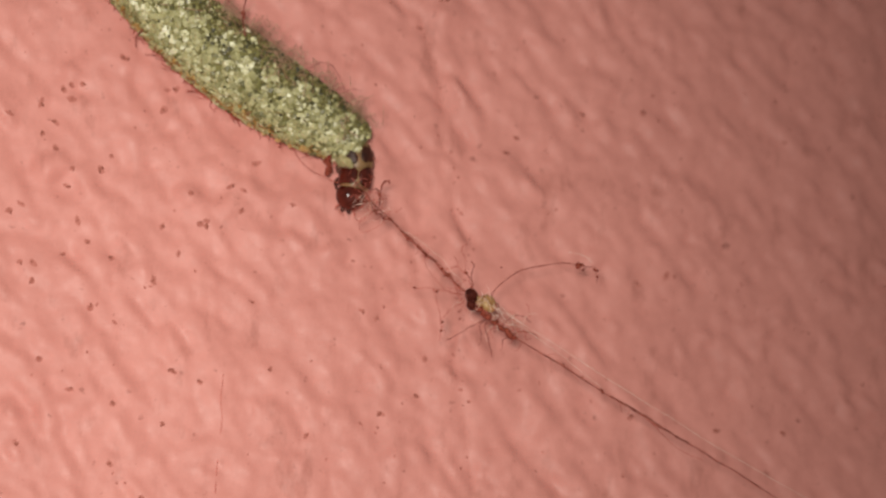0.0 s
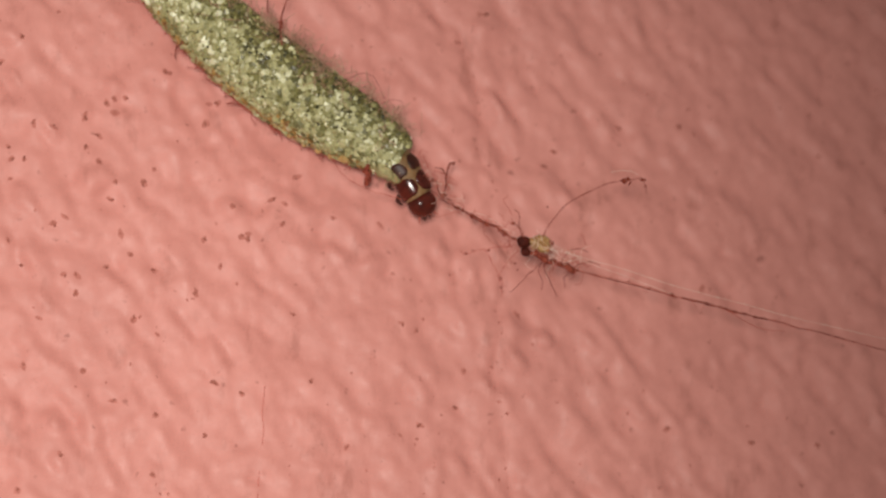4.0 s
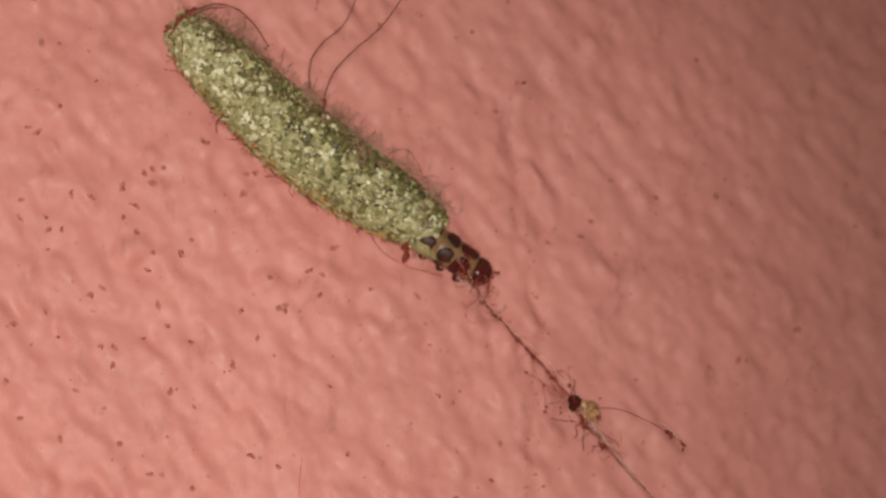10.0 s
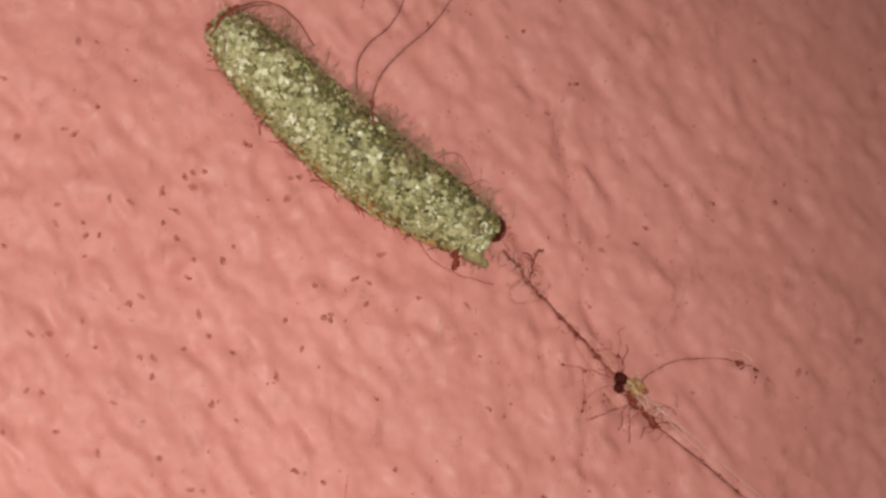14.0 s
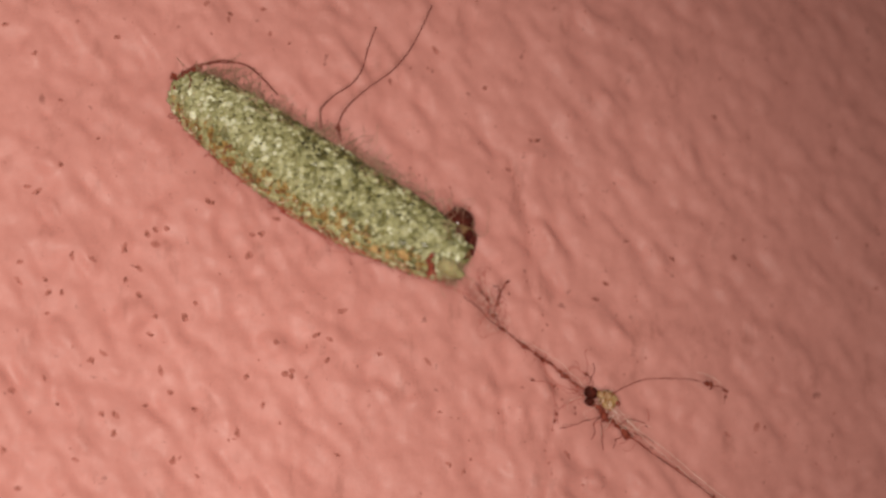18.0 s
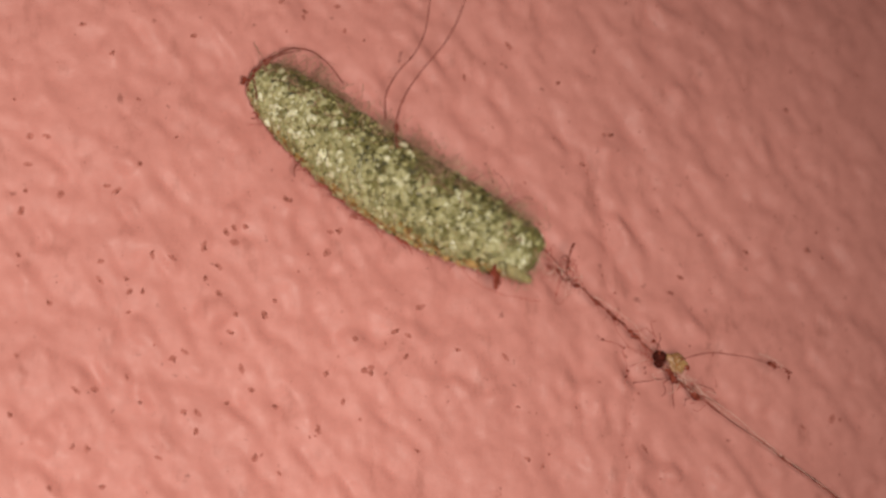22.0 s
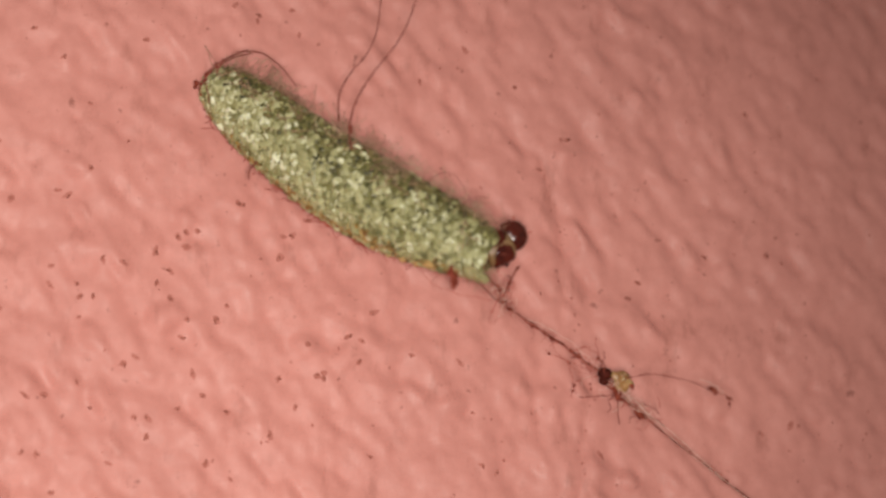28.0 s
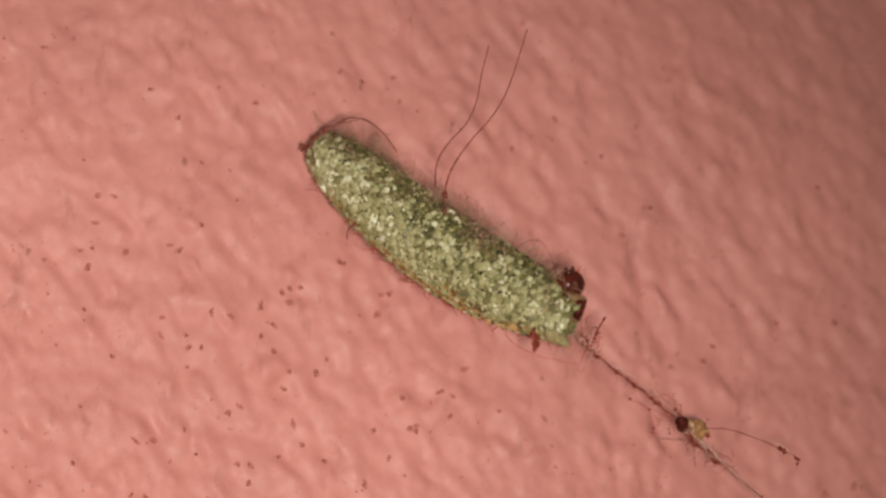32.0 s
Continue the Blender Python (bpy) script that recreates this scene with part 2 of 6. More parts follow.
def lattice_noise(x, y, seed):
    """Smooth value noise, -1 to 1."""
    if seed not in LATTICE:
        LATTICE[seed] = np.random.default_rng(seed).uniform(-1, 1, (256, 256))
    tab = LATTICE[seed]
    xi, yi = np.floor(x).astype(int), np.floor(y).astype(int)
    fx, fy = x - xi, y - yi
    fx, fy = fx * fx * fx * (fx * (6 * fx - 15) + 10), fy * fy * fy * (fy * (6 * fy - 15) + 10)
    g = lambda i, j: tab[(xi + i) % 256, (yi + j) % 256]
    return (g(0, 0) * (1 - fx) + g(1, 0) * fx) * (1 - fy) + (g(0, 1) * (1 - fx) + g(1, 1) * fx) * fy


# ---- the wall ----
def relief(x, z):
    """How far the brushed paint stands proud at x, z, in millimetres."""
    c, s = math.cos(radians(-52)), math.sin(radians(-52))
    u, w = x * c + z * s, -x * s + z * c
    warp = 0.3 * lattice_noise(x * 0.25 + 9, z * 0.25, 11)
    h = 0.060 * lattice_noise(u * 0.42 + 40, (w + warp) * 0.8 + 70, 1)
    h = h + 0.100 * lattice_noise(u * 0.80 + 10, (w + warp) * 1.55 + 30, 2)
    h = h + 0.064 * lattice_noise(u * 1.35 + 90, (w + warp) * 2.5 + 50, 3)
    h = h + 0.028 * lattice_noise(u * 2.6 + 15, w * 4.2 + 5, 7)
    dab = lattice_noise(u * 0.9 + 30, (w + warp) * 1.5 + 60, 4)
    h = h + 0.28 * np.clip(dab - 0.5, 0, 1)
    pit = lattice_noise(x * 1.6 + 80, z * 1.6 + 15, 6)
    h = h - 0.15 * np.clip(pit - 0.66, 0, 1)
    # an old hairline crease in the paint
    crease = 6.77 + 0.22 * np.sin(z * 0.9) + 0.1 * np.sin(z * 2.3) - 0.25 * np.clip(z + 2.0, 0, 6)
    h = h - 0.15 * np.exp(-((x - crease) / 0.14) ** 2) * np.clip((1.5 - z) / 3.0, 0.15, 1) * (0.5 + 0.5 * lattice_noise(z * 0.8, z * 0 + 4.5, 8))
    return h + 0.15 * lattice_noise(x * 0.12 + 5, z * 0.12 + 3, 5)


def build_wall():
    fx, fz = np.arange(-26, 30.01, 0.13), np.arange(-24, 20.01, 0.13)
    gx = np.concatenate([[-400, -200, -100, -60, -40, -32], fx, [36, 44, 60, 100, 200, 400]])
    gz = np.concatenate([[-300, -150, -80, -50, -32], fz, [26, 36, 60, 100, 200, 300]])
    X, Z = np.meshgrid(gx, gz, indexing="ij")
    H = relief(X, Z)
    nx, nz = X.shape
    V = np.stack([X, -H, Z], -1).reshape(-1, 3) * MM
    i = np.arange(nx - 1)[:, None] * nz + np.arange(nz - 1)[None]
    F = np.stack([i, i + nz, i + nz + 1, i + 1], -1).reshape(-1, 4)
    rim = [j * nz for j in range(nx)] + [(nx - 1) * nz + k for k in range(1, nz)] + \
          [j * nz + nz - 1 for j in range(nx - 2, -1, -1)] + [k for k in range(nz - 2, 0, -1)]
    base = len(V)
    back = [(V[k][0], 0.1, V[k][2]) for k in rim]
    faces = [tuple(q) for q in F.tolist()]
    n = len(rim)
    faces += [(rim[a], base + a, base + (a + 1) % n, rim[(a + 1) % n]) for a in range(n)]
    faces.append(tuple(base + a for a in range(n))[::-1])
    ob = new("wall", mesh("wall", list(map(tuple, V)) + back, faces, M_WALL))
    return tagged(ob, "pink painted wall with coarse diagonal brush marks", "wall", kind="structure")


build_wall()


def on_wall(x, z, up=0.0):
    return np.array((x, -(float(relief(np.array([float(x)]), np.array([float(z)]))[0]) + up), z)) * MM


def build_specks():
    r = np.random.default_rng(21)
    lists, smears = [], []

    def flake(x, z, size, thick):
        """A low crumb that sinks into the paint at its rim."""
        turn = radians(r.normal(-50, 45))
        c, q = math.cos(turn), math.sin(turn)
        lx, lz = r.uniform(0.8, 1.7), r.uniform(0.55, 1.0)
        V = [on_wall(x, z, size * thick + (0.018 if thick > 0.15 else 0.010))]
        for k in range(9):
            w = 2 * math.pi * k / 9
            d = size * r.uniform(0.75, 1.2)
            a, e = d * lx * math.cos(w), d * lz * math.sin(w)
            V.append(on_wall(x + a * c - e * q, z + a * q + e * c, 0.008 - 0.010 * (thick > 0.15)))
        return V, [(0, 1 + k, 1 + (k + 1) % 9) for k in range(9)]

    def speck(x, z, size):
        for k in range(r.integers(1, 3)):
            lists.append(flake(x + r.normal(0, size * 0.3), z + r.normal(0, size * 0.3), size * r.uniform(0.5, 0.95), 0.25))
        if size > 0.025:
            smears.append(flake(x + r.normal(0, size * 0.2), z + r.normal(0, size * 0.2), size * r.uniform(1.0, 1.5), 0.02))

    for x, z in ((-10.84, -5.20), (-12.28, -2.48), (-8.00, -3.93), (-9.35, -5.58), (-6.16, -4.42), (-9.23, -8.84), (-12.16, -8.35), (-3.04, -9.30), (0.98, -3.61), (-4.05, -13.44), (-5.05, -12.37), (-3.35, -11.03), (-9.36, -12.94), (-8.45, -0.92), (-5.82, -5.12), (-3.38, -0.53), (-8.37, -4.14), (-7.99, -5.86), (3.88, -10.61), (5.15, -9.99), (0.17, -9.22), (-5.41, -2.64), (-13.21, 0.47), (-13.10, 1.13), (-4.61, 1.15), (-9.54, 2.11), (-7.59, -6.47), (-11.01, -7.03), (-1.10, -3.03), (-3.40, -4.49), (-1.91, -4.30), (-5.05, -5.60), (3.31, -7.17), (2.62, -3.80)):
        speck(x, z, 0.084)
    for x, z in ((-4.16, 7.46), (-4.06, 7.67), (-0.42, -6.96), (-1.94, -4.44), (-2.13, -4.35), (-0.27, -2.24), (-2.47, 0.73), (6.50, 3.96), (8.54, -1.41), (-6.42, 0.16), (3.82, -7.36), (13.13, -5.88), (12.68, -10.57), (14.17, -5.59), (2.46, -13.65), (5.48, -8.72), (7.40, -6.73), (11.41, 0.16), (13.60, 0.26), (-0.77, -3.90), (-2.51, -3.38), (15.76, -10.98), (18.25, -11.06), (4.67, 5.70), (6.31, 3.93), (-11.41, -5.25), (2.95, 6.94), (1.35, 5.72), (-10.47, 5.76), (-13.26, -4.17), (-9.05, -0.85), (-10.56, 1.36), (-4.75, 1.17), (-2.95, 0.23)):
        speck(x, z, 0.084)
    for x, z in ((-10.73, -1.68), (-7.4, -0.48), (-7.35, -1.51), (-6.9, -2.04), (-6.5, -3.24), (-3.65, -6.33), (-9.78, -4.77), (-8.77, -7.31), (-10.53, -8.24), (-11.49, -7.05), (-4.93, -7.74), (-5.71, -7.27), (-9.86, -1.61), (-9.75, -2.03), (-9.36, -2.03), (-5.08, -2.17), (-6.61, -5.53), (-4.97, -10.42), (-13.42, -6.09), (-13.0, 2.91), (-12.45, 2.91), (-13.07, 1.95), (-13.27, -0.97), (-6.69, 0.02), (-6.35, -2.67)):
        speck(x, z, 0.080)
    for x, z in ((-7.59, -5.86), (-2.84, -5.4), (-7.34, -8.98), (-6.35, -9.99), (-2.15, -9.64), (1.38, -11.34), (-0.7, -3.19), (-12.39, -9.39), (-8.0, -11.73), (13.07, 5.27), (5.56, 2.91), (8.91, -0.85), (-7.83, 6.51), (-4.9, 7.92), (-11.42, 6.72), (-9.56, 4.28), (-10.22, 1.25), (-6.05, 0.23), (-6.41, -0.34), (-11.98, 1.07), (-10.7, -1.08), (-6.94, -1.11), (-3.28, 0.17), (-3.0, 7.9), (-2.72, 7.09)):
        speck(x, z, 0.076)
    for _ in range(2500):
        x, z = r.uniform(-24, 27), r.uniform(-20, 16)
        if r.uniform() < 0.45 + 0.4 * math.sin(x * 0.6 + z * 0.3) * math.sin(z * 0.7):
            speck(x, z, 0.012 + 0.036 * r.uniform() ** 3)
    for _ in range(70):
        z = r.uniform(-13, 3)
        x = 6.77 + 0.22 * math.sin(z * 0.9) + 0.1 * math.sin(z * 2.3) - 0.25 * min(max(z + 2.0, 0), 6)
        speck(x + r.normal(0, 0.09), z, 0.018 + 0.03 * r.uniform() ** 2)
    v, f = join(smears)
    tagged(new("wall_smudges", mesh("wall_smudges", v, f, M_SMUDGE)), "faint brown smudges on pink paint", "dirt", kind="stuff")
    v, f = join(lists)
    return tagged(new("wall_specks", mesh("wall_specks", v, f, M_SPECK)),
                  "scattered dark dirt specks stuck on pink paint", "dirt", kind="stuff")


build_specks()


def build_fibre():
    P = spline([on_wall(x, z, 0.03) for x, z in ((-1.40, -9.4), (-1.47, -10.33), (-1.42, -10.88), (-1.57, -12.36), (-1.65, -13.3))], 24)
    v, f = tube(P, 0.010 * MM, 5)
    return tagged(new("fine_fibre", mesh("fine_fibre", v, f, M_FIBRE)), "fine brown fibre lying on pink paint", "fibre")


build_fibre()


# ---- the larva's case ----
CASE_LENGTH = 11.25
PROFILE = ((0.0, 0.31), (0.012, 0.55), (0.05, 0.79), (0.12, 1.00), (0.25, 1.18), (0.42, 1.28), (0.58, 1.30),
           (0.72, 1.24), (0.84, 1.11), (0.92, 0.94), (0.97, 0.79), (1.0, 0.57))


def case_point(s, phi, out=0.0):
    """A point of the case's skin in its own space, in millimetres, and the normal there."""
    a = float(np.interp(s, [p[0] for p in PROFILE], [p[1] for p in PROFILE])) + out
    b = 0.74 * a
    tilt = radians(32)
    y, z = a * math.cos(phi), b * math.sin(phi)
    ny, nz = math.cos(phi) / a, math.sin(phi) / b
    q = math.hypot(ny, nz)
    y, z = y * math.cos(tilt) - z * math.sin(tilt), y * math.sin(tilt) + z * math.cos(tilt)
    ny, nz = (ny * math.cos(tilt) - nz * math.sin(tilt)) / q, (ny * math.sin(tilt) + nz * math.cos(tilt)) / q
    bow = 0.395 + s * (-1.123 + s * (-3.77 + s * (8.24 + s * -3.815)))
    return np.array((s * CASE_LENGTH, y + bow, z)), np.array((0.0, ny, nz))


def case_skin():
    rings, sides = 70, 40
    V, F = [], []
    for i in range(rings + 1):
        s = i / rings
        for k in range(sides):
            p, n = case_point(s, 2 * math.pi * k / sides)
            d = 0.05 * noise.noise(Vector(p * 2.2)) + 0.03 * noise.noise(Vector(p * 6.0))
            V.append((p + n * d) * MM)
    for i in range(rings):
        for k in range(sides):
            q = (k + 1) % sides
            F.append((i * sides + k, (i + 1) * sides + k, (i + 1) * sides + q, i * sides + q))
    F.append(tuple(range(sides)))
    # the lip turns inwards, so that the mouth is open
    base = len(V)
    for j, (s, sc) in enumerate(((1.0, 0.86), (0.93, 0.78), (0.80, 0.72))):
        for k in range(sides):
            p, n = case_point(s, 2 * math.pi * k / sides)
            mid = (case_point(s, 0)[0] + case_point(s, math.pi)[0]) / 2
            V.append((mid + (p - mid) * sc) * MM)
    last = rings * sides
    for j in range(3):
        o = last if j == 0 else base + (j - 1) * sides
        n0 = base + j * sides
        for k in range(sides):
            q = (k + 1) % sides
            F.append((o + k, n0 + k, n0 + q, o + q))
    F.append(tuple(base + 2 * sides + k for k in range(sides))[::-1])
    return mesh("case_skin", V, F, M_SILK)


def flat_grain(size, n, r):
    """A low angular grain that is bedded in the skin whose normal is n."""
    V = ICO_V * (1 + r.uniform(-0.28, 0.28, (12, 1)))
    V = V * np.array((r.uniform(0.95, 1.40), r.uniform(0.75, 1.1), r.uniform(0.42, 0.70))) * size * MM
    w = r.uniform(0, 2 * math.pi)
    nn = np.array(n) + r.normal(0, 0.20, 3)
    nn /= np.linalg.norm(nn)
    a = np.cross(nn, (1.0, 0.1, 0.0))
    a /= np.linalg.norm(a)
    b = np.cross(nn, a)
    ca, sa = math.cos(w), math.sin(w)
    R = np.stack([a * ca + b * sa, b * ca - a * sa, nn], 0)
    return V @ R, ICO_F


def build_case():
    r = np.random.default_rng(5)
    case = tagged(new("larva_case"), "spindle-shaped olive case of silk and sand on pink wall", "insect case")
    part("silk_tube", case_skin(), case, "felted olive silk tube with open end")
    # the coat of small grains: tinted pale as the lit flank towards the lower edge, olive as the shaded flank above,
    # rusty along the seam
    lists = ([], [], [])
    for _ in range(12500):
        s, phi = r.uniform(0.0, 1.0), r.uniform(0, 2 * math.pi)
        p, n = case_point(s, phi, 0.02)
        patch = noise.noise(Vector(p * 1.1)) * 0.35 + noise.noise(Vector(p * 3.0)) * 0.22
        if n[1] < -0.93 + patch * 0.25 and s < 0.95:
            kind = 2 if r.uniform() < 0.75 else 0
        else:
            # tint follows facing: the case's lit and shaded sides are in the colour
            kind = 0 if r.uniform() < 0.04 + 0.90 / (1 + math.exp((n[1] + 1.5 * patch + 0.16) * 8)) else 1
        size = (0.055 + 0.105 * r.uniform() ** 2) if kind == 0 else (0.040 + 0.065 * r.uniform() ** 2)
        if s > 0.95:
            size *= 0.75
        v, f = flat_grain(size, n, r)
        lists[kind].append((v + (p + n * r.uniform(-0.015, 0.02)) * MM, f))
    for k, words in enumerate(("coat of pale grey-green sand grains tinted as the lit flank", "coat of dark olive grains tinted as the shaded flank", "rusty brown grains along the seam")):
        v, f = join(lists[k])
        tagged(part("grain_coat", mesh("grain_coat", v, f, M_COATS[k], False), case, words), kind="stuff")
    # larger grains that can be told apart
    kinds = []
    for k in range(12):
        v, f = flat_grain(1.0, (0, 0, 1), r)
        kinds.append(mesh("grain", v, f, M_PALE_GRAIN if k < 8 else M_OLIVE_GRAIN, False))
    for k in range(290):
        s, phi = r.uniform(0.02, 0.98), radians(r.uniform(-60, 200))
        p, n = case_point(s, phi, 0.0)
        # paler towards the lower edge, with the flank's light put into the tint
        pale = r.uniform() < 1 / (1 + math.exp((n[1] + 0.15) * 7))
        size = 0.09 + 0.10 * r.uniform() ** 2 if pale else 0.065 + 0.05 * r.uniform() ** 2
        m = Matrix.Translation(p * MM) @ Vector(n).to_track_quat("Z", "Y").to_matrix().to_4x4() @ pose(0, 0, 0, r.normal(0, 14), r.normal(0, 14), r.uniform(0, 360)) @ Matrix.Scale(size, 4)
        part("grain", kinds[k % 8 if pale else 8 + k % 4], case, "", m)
    for s, phi, size in ((0.865, 146, 0.20), (0.825, 160, 0.14), (0.785, 158, 0.16), (0.74, 165, 0.12), (0.69, 166, 0.11)):
        p, n = case_point(s, radians(phi), 0.06)
        v, f = lump(size * MM, r, 0.25, (1.25, 0.9, 0.8))
        part("orange_grain", mesh("orange_grain", np.array(v) + p * MM, f, M_ORANGE, False), case, "orange sand grain")
    # dark crumbs along the lower edge and round the tail
    for k in range(60):
        s = r.uniform(0.10, 0.97)
        p, n = case_point(s, radians(r.uniform(168, 205)), 0.03)
        v, f = lump(r.uniform(0.04, 0.10) * MM, r, 0.4, (1.6, 0.7, 0.7))
        part("crumb", mesh("crumb", np.array(v) + p * MM, f, M_BROWN, False), case, "dark brown crumb")
    for k in range(120):
        s, phi = 0.06 + 0.90 * r.uniform() ** 0.7, radians(r.uniform(30, 185))
        p, n = case_point(s, phi, 0.05)
        v, f = flat_grain(r.uniform(0.045, 0.085), n, r)
        part("dark_grain", mesh("dark_grain", np.array(v) + (p + n * 0.03) * MM, f, M_OLIVE_GRAIN), case, "dark grain")
    for k in range(11):
        v, f = lump(r.uniform(0.05, 0.115) * MM, r, 0.45, (1.3, 0.8, 0.8))
        c = np.array((0.02 + 0.30 * (k / 10) ** 2 + r.normal(0, 0.03), -0.15 + 0.118 * k, 0.42 + 0.02 * k + r.normal(0, 0.06)))
        part("crumb", mesh("crumb", np.array(v) + c * MM, f, M_BROWN, False), case, "dark brown crumb")
    for k in range(9):
        p, n = case_point(0.01 + 0.03 * r.uniform(), radians(k * 40), 0.04)
        v, f = lump(r.uniform(0.05, 0.10) * MM, r, 0.4)
        part("crumb", mesh("crumb", np.array(v) + p * MM, f, M_BROWN, False), case, "dark brown crumb")
    # fuzz of fine fibres, thickest along the upper edge
    lists, low = [], []
    for k in range(130):
        s0, phi0 = 0.03 + 0.93 * r.uniform() ** 1.2, radians(r.normal(6, 26))
        lean = np.array((r.normal(0, 0.8), 0.0, r.normal(0, 0.4)))
        for j in range(r.integers(2, 9)):
            p, n = case_point(min(max(s0 + r.normal(0, 0.008), 0.0), 1.0), phi0 + r.normal(0, 0.07), 0.02)
            d = n * r.uniform(0.3, 1.1) + lean + r.normal(0, 0.35, 3)
            L = 0.12 + 0.55 * r.uniform() ** 1.8
            curl = r.normal(0, 0.20, 3)
            P = spline([p, p + d * L * 0.4 + curl * 0.7, p + d * L * 0.8 + curl, p + d * L + r.normal(0, 0.12, 3)], 9)
            lists.append(tube(P * MM, r.uniform(0.006, 0.010) * MM, 3))
    v, f = join(lists)
    tagged(part("fuzz", mesh("fuzz", v, f, M_FUZZ), case, "fine pinkish-brown fuzz of silk fibres"), kind="stuff")
    for k in range(280):
        s, phi = r.uniform(0.05, 0.99), radians(r.normal(182, 16))
        p, n = case_point(s, phi, 0.02)
        d = n * r.uniform(0.1, 0.8) + np.array((r.normal(0, 1.2), r.normal(0, 0.2), r.normal(0, 0.3)))
        L = 0.08 + 0.42 * r.uniform() ** 2.5
        P = spline([p, p + d * L * 0.5 + r.normal(0, 0.05, 3), p + d * L + r.normal(0, 0.08, 3)], 7)
        low.append(tube(P * MM, r.uniform(0.006, 0.013) * MM, 3))
    v, f = join(low)
    tagged(part("fringe", mesh("fringe", v, f, M_FIBRE), case, "brown fringe of frayed fibres"), kind="stuff")
    # frayed dark red strands that stand in for the shadow line along the lower edge
    for s0, s1, phi in ((0.08, 0.40, 178), (0.22, 0.62, 186), (0.45, 0.80, 180), (0.66, 0.95, 190)):
        knots = [case_point(q, radians(phi + r.normal(0, 5)), 0.10 + r.normal(0, 0.035))[0] for q in np.linspace(s0, s1, 8)]
        v, f = tube(wiggle(spline(knots, 40), 0.06, r) * MM, r.uniform(0.013, 0.02) * MM, 5)
        part("edge_shade", mesh("edge_shade", v, f, M_FIBRE), case, "dark red strand standing in for shade along the lower edge")
    lip = []
    for k in range(150):
        p, n = case_point(r.uniform(0.965, 1.0), radians(r.uniform(130, 300)), -0.02)
        d = np.array((r.uniform(0.2, 0.9), r.normal(-0.35, 0.35), r.normal(0, 0.3)))
        L = 0.12 + 0.6 * r.uniform() ** 2
        P = spline([p, p + d * L * 0.5 + r.normal(0, 0.07, 3), p + d * L + r.normal(0, 0.10, 3)], 7)
        lip.append(tube(P * MM, r.uniform(0.005, 0.012) * MM, 3))
    v, f = join(lip)
    tagged(part("lip_fringe", mesh("lip_fringe", v, f, M_FUZZ), case, "ragged tan silk round the mouth"), kind="stuff")
    # long hairs
    for knots, rad in (([(0.18, -0.2, 0.5), (0.17, 0.35, 0.65), (0.38, 0.95, 0.85), (0.85, 1.5, 1.05), (1.48, 1.69, 1.15), (2.23, 1.63, 1.1), (3.01, 1.35, 1.0)], 0.040),
                       ([(0.33, 0.60, 0.8), (0.6, 1.1, 0.95), (1.15, 1.55, 1.1)], 0.034),
                       ([(6.01, 0.23, 1.4), (5.51, 0.83, 1.45), (5.25, 1.68, 1.7), (5.33, 2.51, 2.1), (5.58, 3.49, 2.6), (5.63, 4.18, 3.0), (5.54, 4.78, 3.4), (5.2, 6.1, 4.1)], 0.034),
                       ([(4.92, 1.0, 1.0), (4.44, 1.71, 1.1), (4.36, 2.49, 1.3), (4.53, 3.09, 1.6), (4.5, 3.82, 1.9), (4.11, 4.75, 2.3), (3.8, 5.6, 2.65)], 0.030),
                       ([(0.84, -0.49, 0.65), (0.57, -0.16, 0.85), (0.12, 0.13, 0.66)], 0.03),
                       ([(8.3, 0.9, 0.5), (8.5, 1.35, 0.5), (8.9, 1.5, 0.5), (9.4, 1.25, 0.5), (9.7, 1.1, 0.4)], 0.013),
                       ([(9.6, 0.8, 0.4), (9.9, 1.3, 0.4), (10.2, 1.45, 0.3)], 0.012),
                       ([(3.1, -1.2, 0.1), (3.15, -1.6, 0.1), (3.3, -1.85, 0.1)], 0.034)):
        P = wiggle(spline(knots, 30), 0.03, r)
        v, f = tube(P * MM, np.linspace(rad * 0.8, rad * 0.5, len(P)) * MM, 6)
        part("hair", mesh("hair", v, f, M_THREAD), case, "long reddish-brown hair")
    for c, size in (((5.52, 0.85, 1.38), 0.085), ((5.62, 0.78, 1.36), 0.07), ((5.28, 1.55, 1.65), 0.04), ((4.5, 3.0, 1.55), 0.035)):
        v, f = lump(size * MM, r, 0.4)
        part("knot", mesh("knot", np.array(v) + np.array(c) * MM, f, M_BROWN, False), case, "dark knot on the hair")
    # the tuft of frass hanging from the lower lip
    v, f = ellipsoid(0.42, 0.20, 0.26, 20, 14, lambda p: p * (1 + 0.5 * noise.noise(Vector(p * 4.0 + 7.0)) + 0.25 * noise.noise(Vector(p * 13.0))))
    part("lip_flap", mesh("lip_flap", np.array(v) + np.array((11.12, -0.86, 0.10)) * MM, f, M_LIP), case, "pale tan silk flap on the lower lip")
    P = wiggle(spline([(9.3, -1.42, -0.2), (10.1, -1.62, -0.2), (10.8, -1.64, -0.2), (11.5, -1.42, -0.2), (12.2, -1.12, -0.2)], 26), 0.05, r)
    v, f = tube(P * MM, 0.011 * MM, 5)
    part("loose_thread", mesh("loose_thread", v, f, M_FIBRE), case, "loose thread under the mouth")
    for k in range(9):
        v, f = lump(r.uniform(0.08, 0.14) * MM, r, 0.4, (1.4, 0.8, 0.8))
        c = np.array((10.58 + 0.03 * k + r.normal(0, 0.07), -1.10 - 0.045 * k + r.normal(0, 0.04), 0.15 + r.normal(0, 0.08)))
